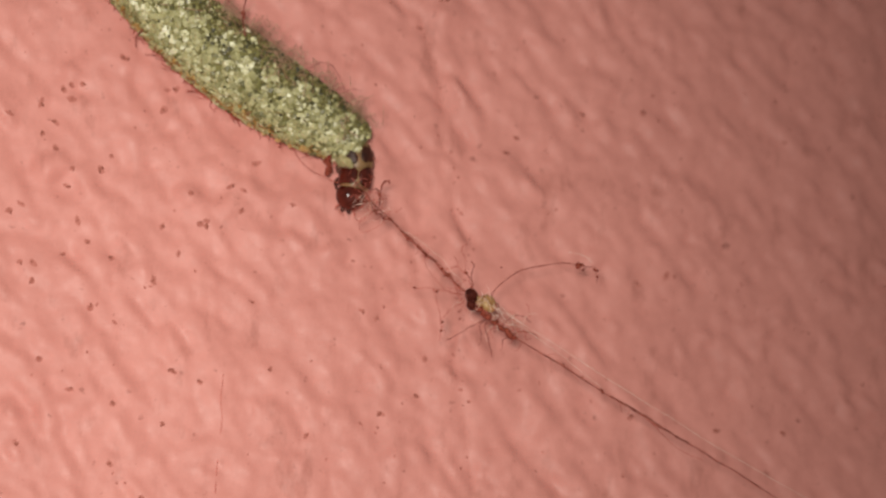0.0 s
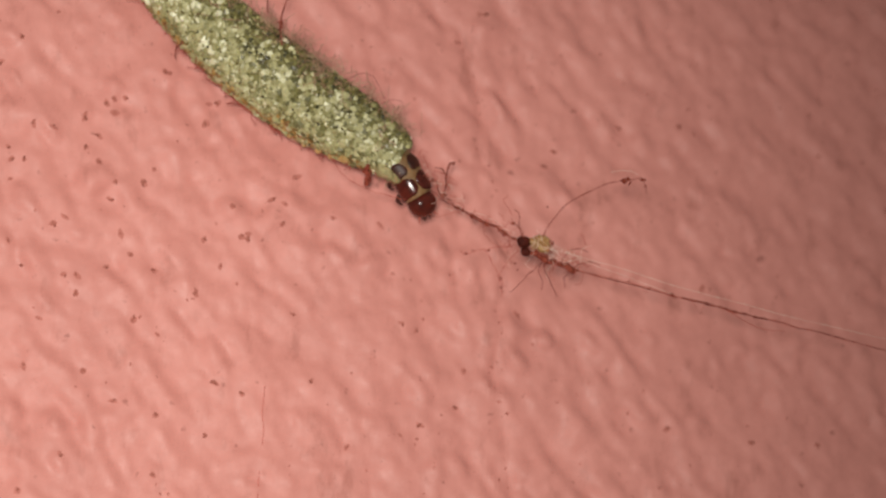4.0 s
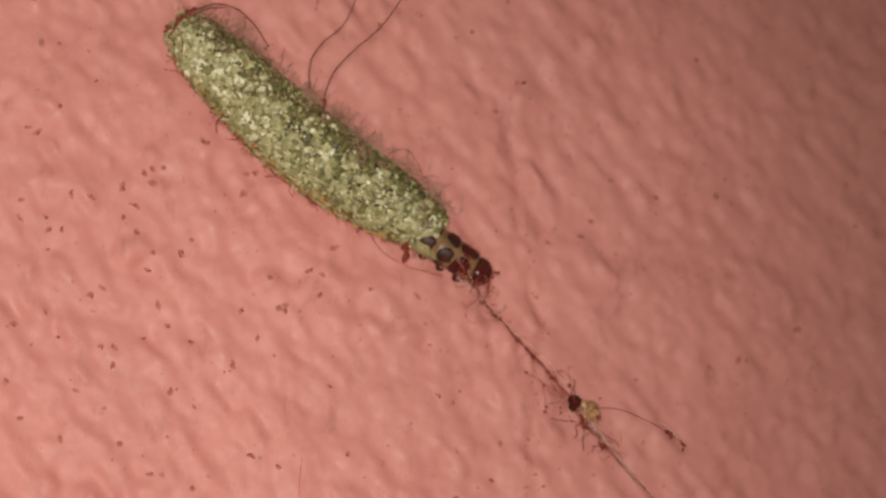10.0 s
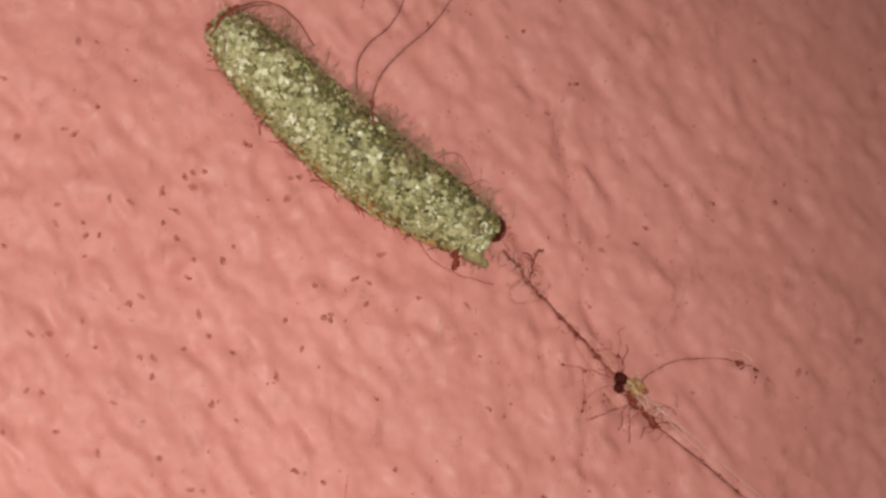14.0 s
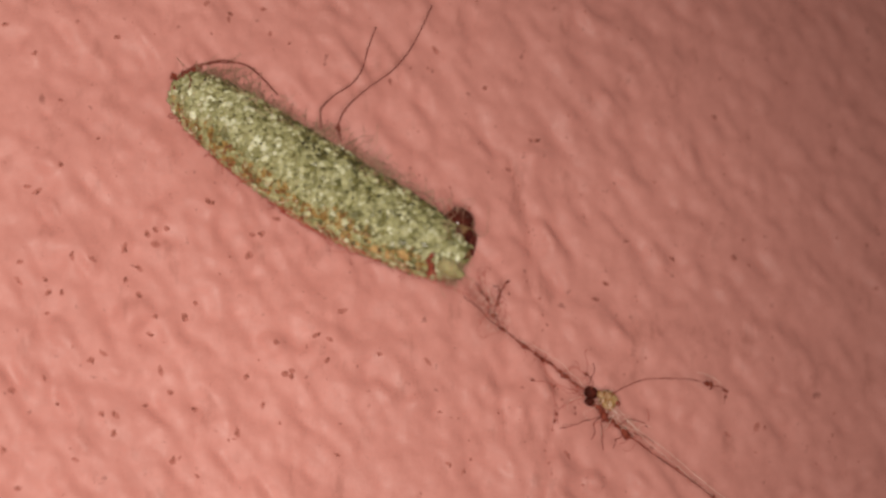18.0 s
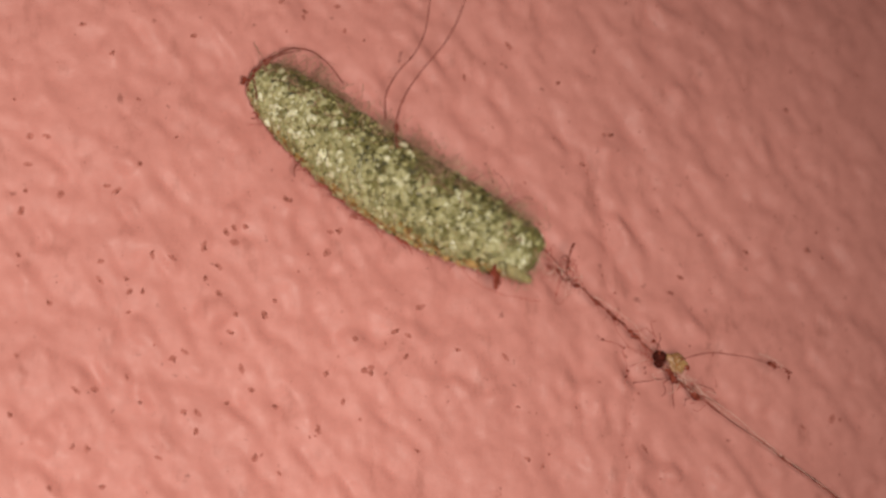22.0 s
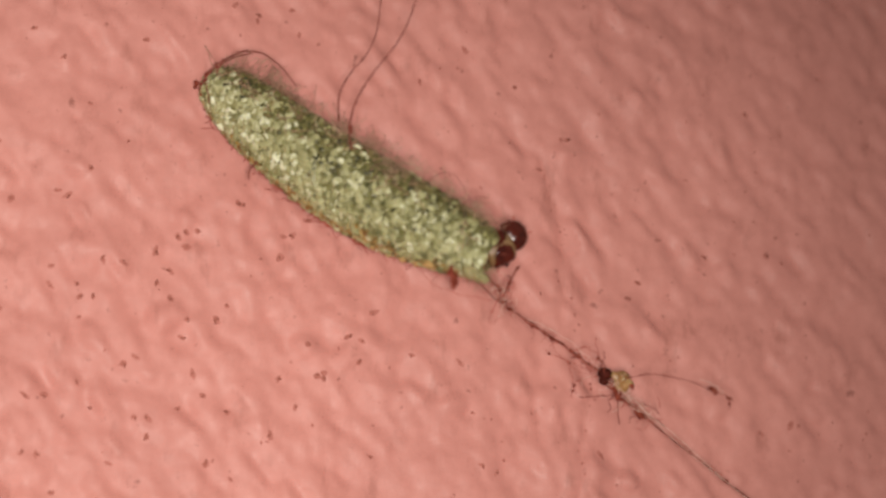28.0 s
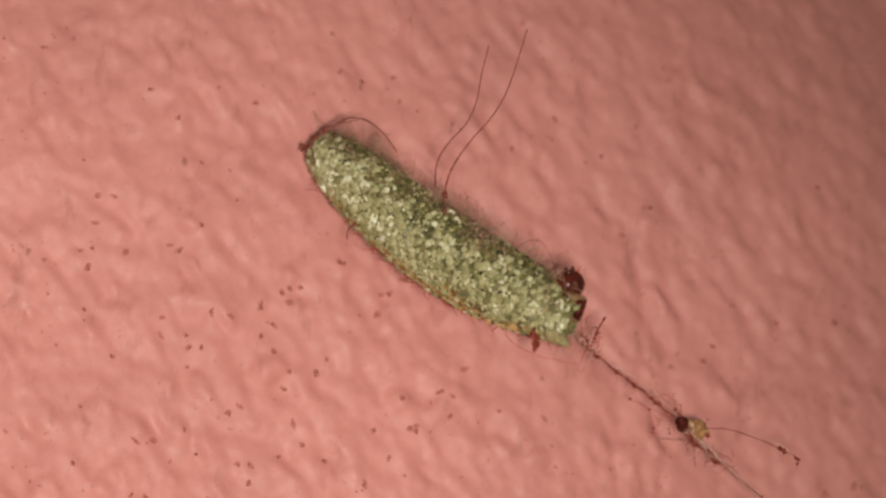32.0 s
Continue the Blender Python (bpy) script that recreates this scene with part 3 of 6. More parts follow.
        part("frass_crumb", mesh("frass_crumb", np.array(v) + c * MM, f, M_BROWN, False), case, "dark brown frass crumb")
    return case


case = build_case()


# ---- the larva ----
def plate(x0, x1, a0, a1, r0, r1, seed, lift=0.022):
    """A hard plate on a ring segment: from x0 to x1 along it, from angle a0 to a1 round it."""
    nx, na = 6, 10
    V, F = [], []
    for layer in (lift, -0.06):
        for i in range(nx + 1):
            t = i / nx
            for k in range(na + 1):
                u = k / na
                edge = (1 - 0.30 * abs(2 * t - 1) ** 2.5) * (1 + 0.22 * noise.noise(Vector((t * 2.5, u * 1.5, seed))))
                a = radians((a0 + a1) / 2 + (a1 - a0) / 2 * (2 * u - 1) * edge)
                x = (x0 + x1) / 2 + (x1 - x0) * (t - 0.5) * (1 - 0.25 * abs(2 * u - 1) ** 3) * (1 + 0.2 * noise.noise(Vector((u * 2.5, seed, t)))) + 0.04 * (2 * u - 1) ** 2
                rad = r0 * (1.005 - 0.22 * x * x) + layer * (1 - 0.5 * max(abs(2 * t - 1), abs(2 * u - 1)) ** 4)
                V.append(np.array((x, rad * math.cos(a), rad * r1 * math.sin(a))) * MM)
    w = na + 1
    o = (nx + 1) * w
    for i in range(nx):
        for k in range(na):
            F.append((i * w + k, (i + 1) * w + k, (i + 1) * w + k + 1, i * w + k + 1))
    for i in range(nx):
        F.append((i * w, o + i * w, o + (i + 1) * w, (i + 1) * w))
        F.append((i * w + na, (i + 1) * w + na, o + (i + 1) * w + na, o + i * w + na))
    for k in range(na):
        F.append((k, k + 1, o + k + 1, o + k))
        F.append((nx * w + k, o + nx * w + k, o + nx * w + k + 1, nx * w + k + 1))
    return V, F


def ring(length, rad):
    def bulge(p):
        t = p[0] / (length * 0.62)
        s = (1 - t * t * 0.15) / max(1e-6, math.sqrt(max(1e-9, 1 - min(0.999, t * t)))) if abs(t) < 0.985 else 1.0
        return np.array((p[0], p[1] * s, p[2] * s))
    return ellipsoid(length * 0.62, rad, rad * 0.86, 24, 14, bulge)


def build_larva():
    larva = tagged(new("larva"), "caterpillar with glossy red-brown head leaning out of its case", "caterpillar")
    r = np.random.default_rng(12)

    def skull(p):
        x, y, z = p
        if x > 0:
            y, z = y * (1 - 0.10 * x), z * (1 - 0.18 * x)
        groove = 0.035 * math.exp(-(y / 0.05) ** 2) * (1 if z > 0 and x < 0.25 else 0)
        return np.array((x, y, z - groove))

    head = part("head", mesh("head", *ellipsoid(0.47, 0.50, 0.42, 32, 22, skull), M_HEAD), larva, "glossy dark red-brown head capsule")
    for side in (-1, 1):
        v, f = ellipsoid(0.10, 0.07, 0.07, 10, 8)
        part("jaw", mesh("jaw", np.array(v) + np.array((0.46, 0.11 * side, -0.08)) * MM, f, M_PLATE), head, "dark jaw")
        P = spline([(0.38, 0.26 * side, -0.05), (0.50, 0.33 * side, -0.04), (0.58, 0.36 * side, -0.02)], 6)
        v, f = tube(P * MM, np.linspace(0.035, 0.015, len(P)) * MM, 6)
        part("feeler", mesh("feeler", v, f, M_FIBRE), head, "short feeler")
    segments = []
    plans = ((0.70, 0.55, ((-0.34, 0.36, 90.5, 205), (-0.34, 0.36, -25, 89.5), (-0.28, 0.30, 212, 268), (-0.28, 0.30, 272, 328))),
             (0.74, 0.60, ((-0.24, 0.28, 96, 152), (-0.24, 0.28, 28, 84), (-0.16, 0.16, 158, 190), (-0.16, 0.16, -10, 22), (-0.18, 0.20, 222, 318))),
             (0.76, 0.63, ((-0.22, 0.26, 96, 146), (-0.22, 0.26, 34, 84), (-0.16, 0.14, 152, 186), (-0.14, 0.14, -6, 28))),
             (0.82, 0.62, ((-0.18, 0.22, 98, 138), (-0.18, 0.22, 42, 82), (-0.10, 0.10, 150, 176), (-0.10, 0.10, 4, 30))))
    names = ("first_thorax_ring", "second_thorax_ring", "third_thorax_ring", "belly_ring")
    for n, (length, rad, plates) in enumerate(plans):
        seg = part(names[n], mesh(names[n], *ring(length, rad), M_SKIN), larva, "pale tan ring of soft skin with dark plates")
        for x0, x1, a0, a1 in plates:
            part("plate", mesh("plate", *plate(x0, x1, a0, a1, rad, 0.86, a0 * 0.37 + n * 5.1), M_HEAD if n == 0 else M_PLATE), seg, "dark brown hard plate")
        if n < 3:
            for side in (-1, 1):
                P = spline([(0.05, 0.40 * side, -0.22), (0.15, 0.56 * side, -0.42), (0.30, 0.50 * side, -0.62), (0.38, 0.42 * side, -0.68)], 10)
                v, f = tube(P * MM, np.linspace(0.10, 0.03, len(P)) * MM, 7)
                part("leg", mesh("leg", v, f, M_PLATE), seg, "short dark jointed leg")
        for k in range(5):
            a = radians(r.uniform(10, 170))
            p = np.array((r.uniform(-0.2, 0.2), rad * math.cos(a), rad * 0.86 * math.sin(a)))
            q = p * np.array((1, 1.35, 1.35)) + np.array((r.uniform(-0.1, 0.25), 0, 0))
            v, f = tube(spline([p, (p + q) / 2 + r.normal(0, 0.02, 3), q], 5) * MM, 0.006 * MM, 3)
            part("bristle", mesh("bristle", v, f, M_FIBRE), seg)
        segments.append(seg)
    return larva, head, segments


larva, larva_head, segments = build_larva()


# ---- the strand of silk, and the dead ant that hangs in it ----
def build_strand():
    r = np.random.default_rng(33)
    strand = tagged(new("silk_strand"), "dirty reddish-brown silk strand trailing from the case", "silk strand")
    ant = tagged(new("dead_ant"), "broken dead ant with amber abdomen hanging in silk", "ant")

    def line(name, knots, rad, mat, label, parent, wave=0.06, n=40, uneven=0.0):
        P = wiggle(spline(knots, n), wave, r)
        R = np.linspace(rad, rad * 0.75, len(P)) * (1 + uneven * np.clip(r.normal(0, 1, len(P)), -0.8, 1.6))
        v, f = tube(P * MM, R * MM, 5)
        return part(name, mesh(name, v, f, mat), parent, label)

    def kinked(x0, x1, y0, y1, jag, step=(0.22, 0.6)):
        """Knots of a dirty thread with short kinks."""
        out, x = [], x0
        while x < x1:
            u = (x - x0) / (x1 - x0)
            out.append(np.array((x, y0 + (y1 - y0) * u + r.normal(0, jag), r.normal(0, jag * 0.6))))
            x += r.uniform(*step)
        return [np.array((x0, y0, 0))] + out[1:] + [np.array((x1, y1, 0))]

    def dirt(parent, knots, count, size):
        for k in range(count):
            q = knots[r.integers(0, len(knots))] + r.normal(0, 0.025, 3)
            v, f = lump(r.uniform(0.4, 1.0) * size * MM, r, 0.45, (2.2, 0.8, 0.8))
            part("crumb", mesh("crumb", np.array(v) + q * MM, f, M_BROWN, False), parent)

    def curl(parent, p, reach, rad, mat, name="wisp", n=14):
        """A fine curled fibre that starts at p."""
        d = r.normal(0, 1, 3) * np.array((1, 1, 0.4))
        d *= reach / np.linalg.norm(d)
        side = np.cross(d, (0, 0, 1)) * r.uniform(-0.7, 0.7)
        line(name, [p, p + d * 0.35 + side * 0.6, p + d * 0.7 + side, p + d + side * r.uniform(-0.4, 1.0)], rad, mat, "", parent, 0.03, n)

    # the thread above the ant, bent at small kinks and thicker in places
    K = kinked(-3.45, 0.0, 0.0, 0.0, 0.085, (0.3, 0.7))
    upper = line("upper_thread", K, 0.031, M_THREAD, "reddish-brown silk thread", strand, 0.04, len(K) * 6, 0.45)
    for k in range(3):
        line("strand_fibre", [q + r.normal(0, 0.035, 3) for q in K], 0.009, M_FIBRE, "", upper, 0.05, len(K) * 5)
    line("dark_stretch", [q + r.normal(0, 0.01, 3) for q in K[2:5]], 0.042, M_BROWN, "dirt-caked stretch of thread", upper, 0.02, 16, 0.4)
    line("loose_end", [(-3.3, 0.0, 0), (-4.0, -0.03, 0.02), (-4.7, 0.02, 0.05), (-5.45, 0.05, 0.05)][::-1], 0.022, M_THREAD, "stiff loose end of thread", upper, 0.03, 20)
    line("side_thread", [(-3.0, 0.06, 0), (-2.0, 0.24, 0.1), (-1.0, 0.18, 0.1), (-0.2, 0.1, 0)], 0.007, M_PALE, "pale silk thread", upper)
    line("side_thread", [(-2.1, -0.05, 0), (-1.6, -0.32, 0.1), (-0.9, -0.42, 0.1), (-0.4, -0.2, 0)], 0.008, M_FIBRE, "loose brown thread", upper)
    line("side_thread", [(-1.25, 0.05, 0), (-1.0, 0.42, 0.1), (-0.62, 0.46, 0.1), (-0.1, 0.22, 0)], 0.012, M_FIBRE, "loose brown thread", upper)
    dirt(upper, K, 12, 0.075)
    for k in range(12):
        p = np.array((r.uniform(-3.3, -0.4), r.normal(0, 0.04), 0))
        d = np.array((r.uniform(-0.4, 0.5), r.choice([-1, 1]) * r.uniform(0.12, 0.42), r.normal(0, 0.15)))
        line("barb", [p, p + d * 0.6 + r.normal(0, 0.06, 3), p + d], r.uniform(0.006, 0.010), M_FIBRE, "", upper, 0.04, 8)

    # the ragged tuft that joins the thread to the mouth of the case
    K = kinked(-2.1, 0.0, 0.0, 0.0, 0.10, (0.18, 0.4))
    tuft = line("tuft", K, 0.022, M_THREAD, "ragged tuft of reddish-brown silk", strand, 0.05, len(K) * 5, 0.4)
    line("strand_fibre", [q + r.normal(0, 0.06, 3) for q in K], 0.011, M_FIBRE, "", tuft, 0.06, len(K) * 5)
    dirt(tuft, K, 6, 0.06)
    for k in range(44):
        p = np.array((-2.3 * r.uniform() ** 0.8, r.normal(0.08, 0.16), r.normal(0, 0.1)))
        curl(tuft, p, r.uniform(0.15, 0.6), r.uniform(0.006, 0.012), M_FIBRE if k % 4 else M_PALE, "tuft_fibre", 12)
    line("tuft_fibre", [(-1.25, 1.02, 0.1), (-1.3, 0.82, 0.15), (-1.15, 0.46, 0.1), (-0.95, 0.22, 0), (-0.75, -0.10, 0)], 0.030, M_THREAD, "", tuft, 0.05, 14, 0.4)
    line("tuft_fibre", [(-1.15, 0.46, 0.1), (-1.45, 0.55, 0.1), (-1.62, 0.40, 0.1)], 0.022, M_THREAD, "", tuft, 0.04, 9, 0.3)
    line("loop_thread", [(0, 0, 0), (-0.3, -0.55, 0), (-0.62, -0.85, 0), (-0.95, -0.70, 0), (-1.05, -0.32, 0), (-0.8, -0.07, 0)], 0.008, M_FIBRE, "", tuft, 0.05, 26)
    for x, y, size in ((-1.25, 0.98, 0.04), (-1.12, 0.42, 0.055), (-0.95, 0.26, 0.05), (-0.78, -0.06, 0.06)):
        v, f = lump(size * MM, r, 0.45, (1.8, 0.8, 0.8))
        part("crumb", mesh("crumb", np.array(v) + np.array((x, y, 0.06)) * MM, f, M_BROWN, False), tuft)

    # the thread below the ant
    K = kinked(0.0, 1.9, 0.0, -0.28, 0.05) + kinked(2.3, 14.0, -0.29, 0.0, 0.035, (0.7, 1.5))
    line("lower_thread", K, 0.019, M_THREAD, "reddish-brown silk thread trailing away", strand, 0.04, len(K) * 7, 0.3)
    for k in range(2):
        line("strand_fibre", [q + r.normal(0, 0.02, 3) for q in K], 0.008, M_FIBRE, "", strand, 0.05, len(K) * 5)
    dirt(strand, K[:12], 9, 0.05)
    line("dark_stretch", [(5.6, -0.22, 0), (6.6, -0.17, 0), (7.6, -0.2, 0), (8.6, -0.12, 0)], 0.034, M_THREAD, "frayed thicker stretch of thread", strand, 0.04, 30, 0.5)
    line("side_thread", [(7.2, -0.2, 0), (8.0, -0.42, 0), (8.7, -0.45, 0), (9.3, -0.35, 0)], 0.010, M_FIBRE, "loose brown thread", strand, 0.04, 16)
    line("pale_thread", [(0.6, 0.15, 0.1), (2.5, 0.2, 0.2), (5.5, 0.12, 0.3), (9.0, 0.2, 0.3), (13.0, 0.4, 0.3)], 0.009, M_PALE, "fine pale silk thread", strand, 0.05, 40)
    line("pale_thread", [(1.0, 0.30, 0.1), (2.0, 0.10, 0.2), (3.6, -0.05, 0.2), (5.2, -0.16, 0.1)], 0.008, M_PALE, "fine pale silk thread", strand, 0.04, 24)
    for k in range(10):
        p = np.array((r.uniform(1.2, 8.5), -0.25, 0))
        d = np.array((r.uniform(-0.4, 0.5), r.choice([-1, 1]) * r.uniform(0.1, 0.3), r.normal(0, 0.1)))
        line("barb", [p, p + d * 0.6 + r.normal(0, 0.05, 3), p + d], r.uniform(0.005, 0.009), M_FIBRE, "", strand, 0.03, 8)
    # loose web beside the ant, with motes caught in it
    web = ([(-0.2, 0.0, 0), (-0.7, -0.22, 0.1), (-1.07, -0.42, 0.1), (-1.45, -0.55, 0.1), (-1.74, -0.75, 0.1), (-1.95, -0.72, 0.1)],
           [(-1.2, -0.40, 0.1), (-0.85, -0.78, 0.1), (-0.37, -1.26, 0.1), (-0.28, -1.5, 0.1), (-0.16, -1.79, 0.1)],
           [(-0.1, -0.15, 0), (-0.35, -0.7, 0.1), (-0.42, -1.15, 0.1), (-0.15, -1.45, 0.1)],
           [(-0.6, 0.55, 0.1), (-0.75, 0.95, 0.1), (-1.05, 1.2, 0.1), (-1.0, 1.45, 0.1)])
    for knots in web:
        line("web_thread", knots, 0.010, M_FIBRE, "fine curled brown web thread", strand, 0.07, 24, 0.4)
    for x, y in ((-1.05, -0.45), (-1.74, -0.75), (-0.40, -1.20), (-0.28, -1.48), (-0.10, -0.62), (0.05, -0.80), (-0.55, 0.62), (0.35, 1.42)):
        v, f = lump(r.uniform(0.035, 0.06) * MM, r, 0.4)
        part("crumb", mesh("crumb", np.array(v) + np.array((x, y, 0.1)) * MM, f, M_BROWN, False), strand)
    for k in range(24):
        p = np.array((r.uniform(-1.0, 2.0), r.normal(-0.1, 0.35), r.normal(0.05, 0.1)))
        curl(strand, p, r.uniform(0.25, 0.85), r.uniform(0.006, 0.010), M_PALE if k % 3 == 0 else M_FIBRE)

    # the ant: its split head, amber belly, broken thorax and legs
    def ant_skull(p):
        x, y, z = p
        d = 1 + 0.45 * noise.noise(Vector((x * 5, y * 5, z * 5)))
        return np.array((x * d, y * (1 + 0.18 * (x < 0)) * d, z * d))
    v, f = ellipsoid(0.23, 0.18, 0.19, 16, 12, ant_skull)
    part("ant_head", mesh("ant_head", np.array(v) + np.array((0.0, 0.10, 0.0)) * MM, f, M_ANT), ant, "dark brown head capsule")
    v, f = ellipsoid(0.21, 0.14, 0.16, 14, 10, lambda p: ant_skull(p + np.array((0.1, 0.0, 0.0))) - np.array((0.1, 0.0, 0.0)))
    part("ant_head_piece", mesh("ant_head_piece", np.array(v) + np.array((0.16, -0.18, 0.03)) * MM, f, M_ANT), ant, "dark brown shell piece")
    v, f = ellipsoid(0.33, 0.25, 0.24, 28, 20, lambda p: p * (1 + 0.7 * noise.noise(Vector(p * 4.5 + 3.0)) + 0.15 * noise.noise(Vector(p * 14.0))))
    belly = part("ant_abdomen", mesh("ant_abdomen", np.array(v) + np.array((0.56, 0.20, -0.14)) * MM, f, M_AMBER), ant, "translucent amber abdomen")
    v, f = ellipsoid(0.11, 0.09, 0.09, 10, 8, ant_skull)
    part("ant_abdomen_tip", mesh("ant_abdomen_tip", np.array(v) + np.array((0.86, 0.30, -0.14)) * MM, f, M_BROWN), belly, "darker brown tip")
    for x, y, size in ((0.40, -0.16, 0.10), (0.62, -0.20, 0.10), (0.78, -0.22, 0.13), (1.05, -0.26, 0.08), (1.34, -0.28, 0.09), (1.72, -0.30, 0.12), (1.86, -0.33, 0.07)):
        v, f = lump(1.3 * size * MM, r, 0.4, (1.6, 0.75, 0.75))
        part("ant_thorax_piece", mesh("ant_thorax_piece", np.array(v) + np.array((x, y, r.normal(0, 0.04))) * MM, f, M_BROWN), ant, "broken brown thorax piece")
    legs = ([(0.55, 0.45, 0.0), (0.60, 0.85, 0.05), (0.78, 1.38, 0.1), (1.32, 2.1, 0.1), (2.05, 2.70, 0.1), (2.55, 2.95, 0.1)],
            [(2.55, 2.95, 0.1), (2.95, 3.15, 0.1), (3.15, 3.05, 0.1), (3.35, 2.75, 0.1)],
            [(0.80, -0.25, 0), (0.55, -0.75, 0), (0.30, -1.20, 0), (0.03, -1.60, 0)],
            [(0.80, -0.25, 0), (0.95, -0.62, 0), (1.30, -0.95, 0.1), (1.56, -1.30, 0.1)],
            [(0.80, -0.25, 0), (0.70, -0.60, 0.1), (0.95, -0.95, 0.1), (1.00, -1.20, 0.1)],
            [(-0.05, 0.2, 0.1), (-0.32, 0.55, 0.15), (-0.45, 0.95, 0.15), (-0.62, 1.05, 0.1)],
            [(-0.05, 0.2, 0.1), (-0.22, 0.45, 0.1), (-0.62, 0.62, 0.1)],
            [(1.72, -0.3, 0), (1.95, -0.05, 0.1), (2.35, 0.12, 0.1), (2.6, 0.05, 0.1)],
            [(1.72, -0.3, 0), (1.60, -0.62, 0.1), (1.72, -0.95, 0.1)],
            [(1.34, -0.28, 0), (1.45, 0.15, 0.1), (1.85, 0.42, 0.1), (2.1, 0.40, 0.1)])
    for knots in legs:
        line("ant_leg", knots, 0.0135, M_BROWN, "thin brown jointed leg", ant, 0.05, 22, 0.35)
    for c, size in (((2.50, 2.92, 0.1), 0.11), ((2.62, 3.02, 0.1), 0.09), ((2.72, 2.90, 0.1), 0.06), ((3.10, 3.12, 0.1), 0.08), ((3.24, 2.96, 0.1), 0.05)):
        v, f = lump(size * MM, r, 0.4, (1.5, 0.75, 0.75))
        part("crumb", mesh("crumb", np.array(v) + np.array(c) * MM, f, M_BROWN, False), ant, "dark crumb caught on a leg")
    for k in range(12):
        p = np.array((r.uniform(0.7, 2.2), r.normal(-0.2, 0.2), r.normal(0.05, 0.08)))
        curl(ant, p, r.uniform(0.2, 0.5), r.uniform(0.008, 0.014), M_FIBRE, "leg_hair", 10)
    # pale shreds of skin between head and belly, and the silk's glint by the leg's tip drawn as a pale line
    for knots in ([(0.22, 0.02, 0.1), (0.30, 0.22, 0.1), (0.20, 0.42, 0.05)], [(0.26, -0.08, 0.12), (0.42, 0.10, 0.14), (0.36, 0.40, 0.05)],
                  [(2.0, 3.1, 0.2), (2.5, 3.3, 0.2), (2.85, 3.25, 0.2)], [(0.9, 0.2, 0.1), (1.3, 0.0, 0.15), (1.75, -0.02, 0.1)], [(0.95, 0.0, 0.1), (1.4, -0.1, 0.2), (1.9, 0.1, 0.1)]):
        line("pale_shred", knots, 0.010, M_PALE, "pale shred of dried skin and painted silk glint", ant, 0.04, 12, 0.4)
    for k in range(14):
        p = np.array((r.uniform(0.3, 1.9), r.normal(0.12, 0.18), r.uniform(0.0, 0.25)))
        curl(ant, p, r.uniform(0.2, 0.55), r.uniform(0.005, 0.009), M_PALE, "silk_wisp", 10)
    for k in range(10):
        p = np.array((r.uniform(-1.6, -0.2), r.normal(0.05, 0.2), r.uniform(0.0, 0.2)))
        curl(tuft, p, r.uniform(0.25, 0.6), r.uniform(0.005, 0.008), M_PALE, "silk_wisp", 10)
    return strand, upper, tuft, ant


strand, upper_thread, tuft, dead_ant = build_strand()


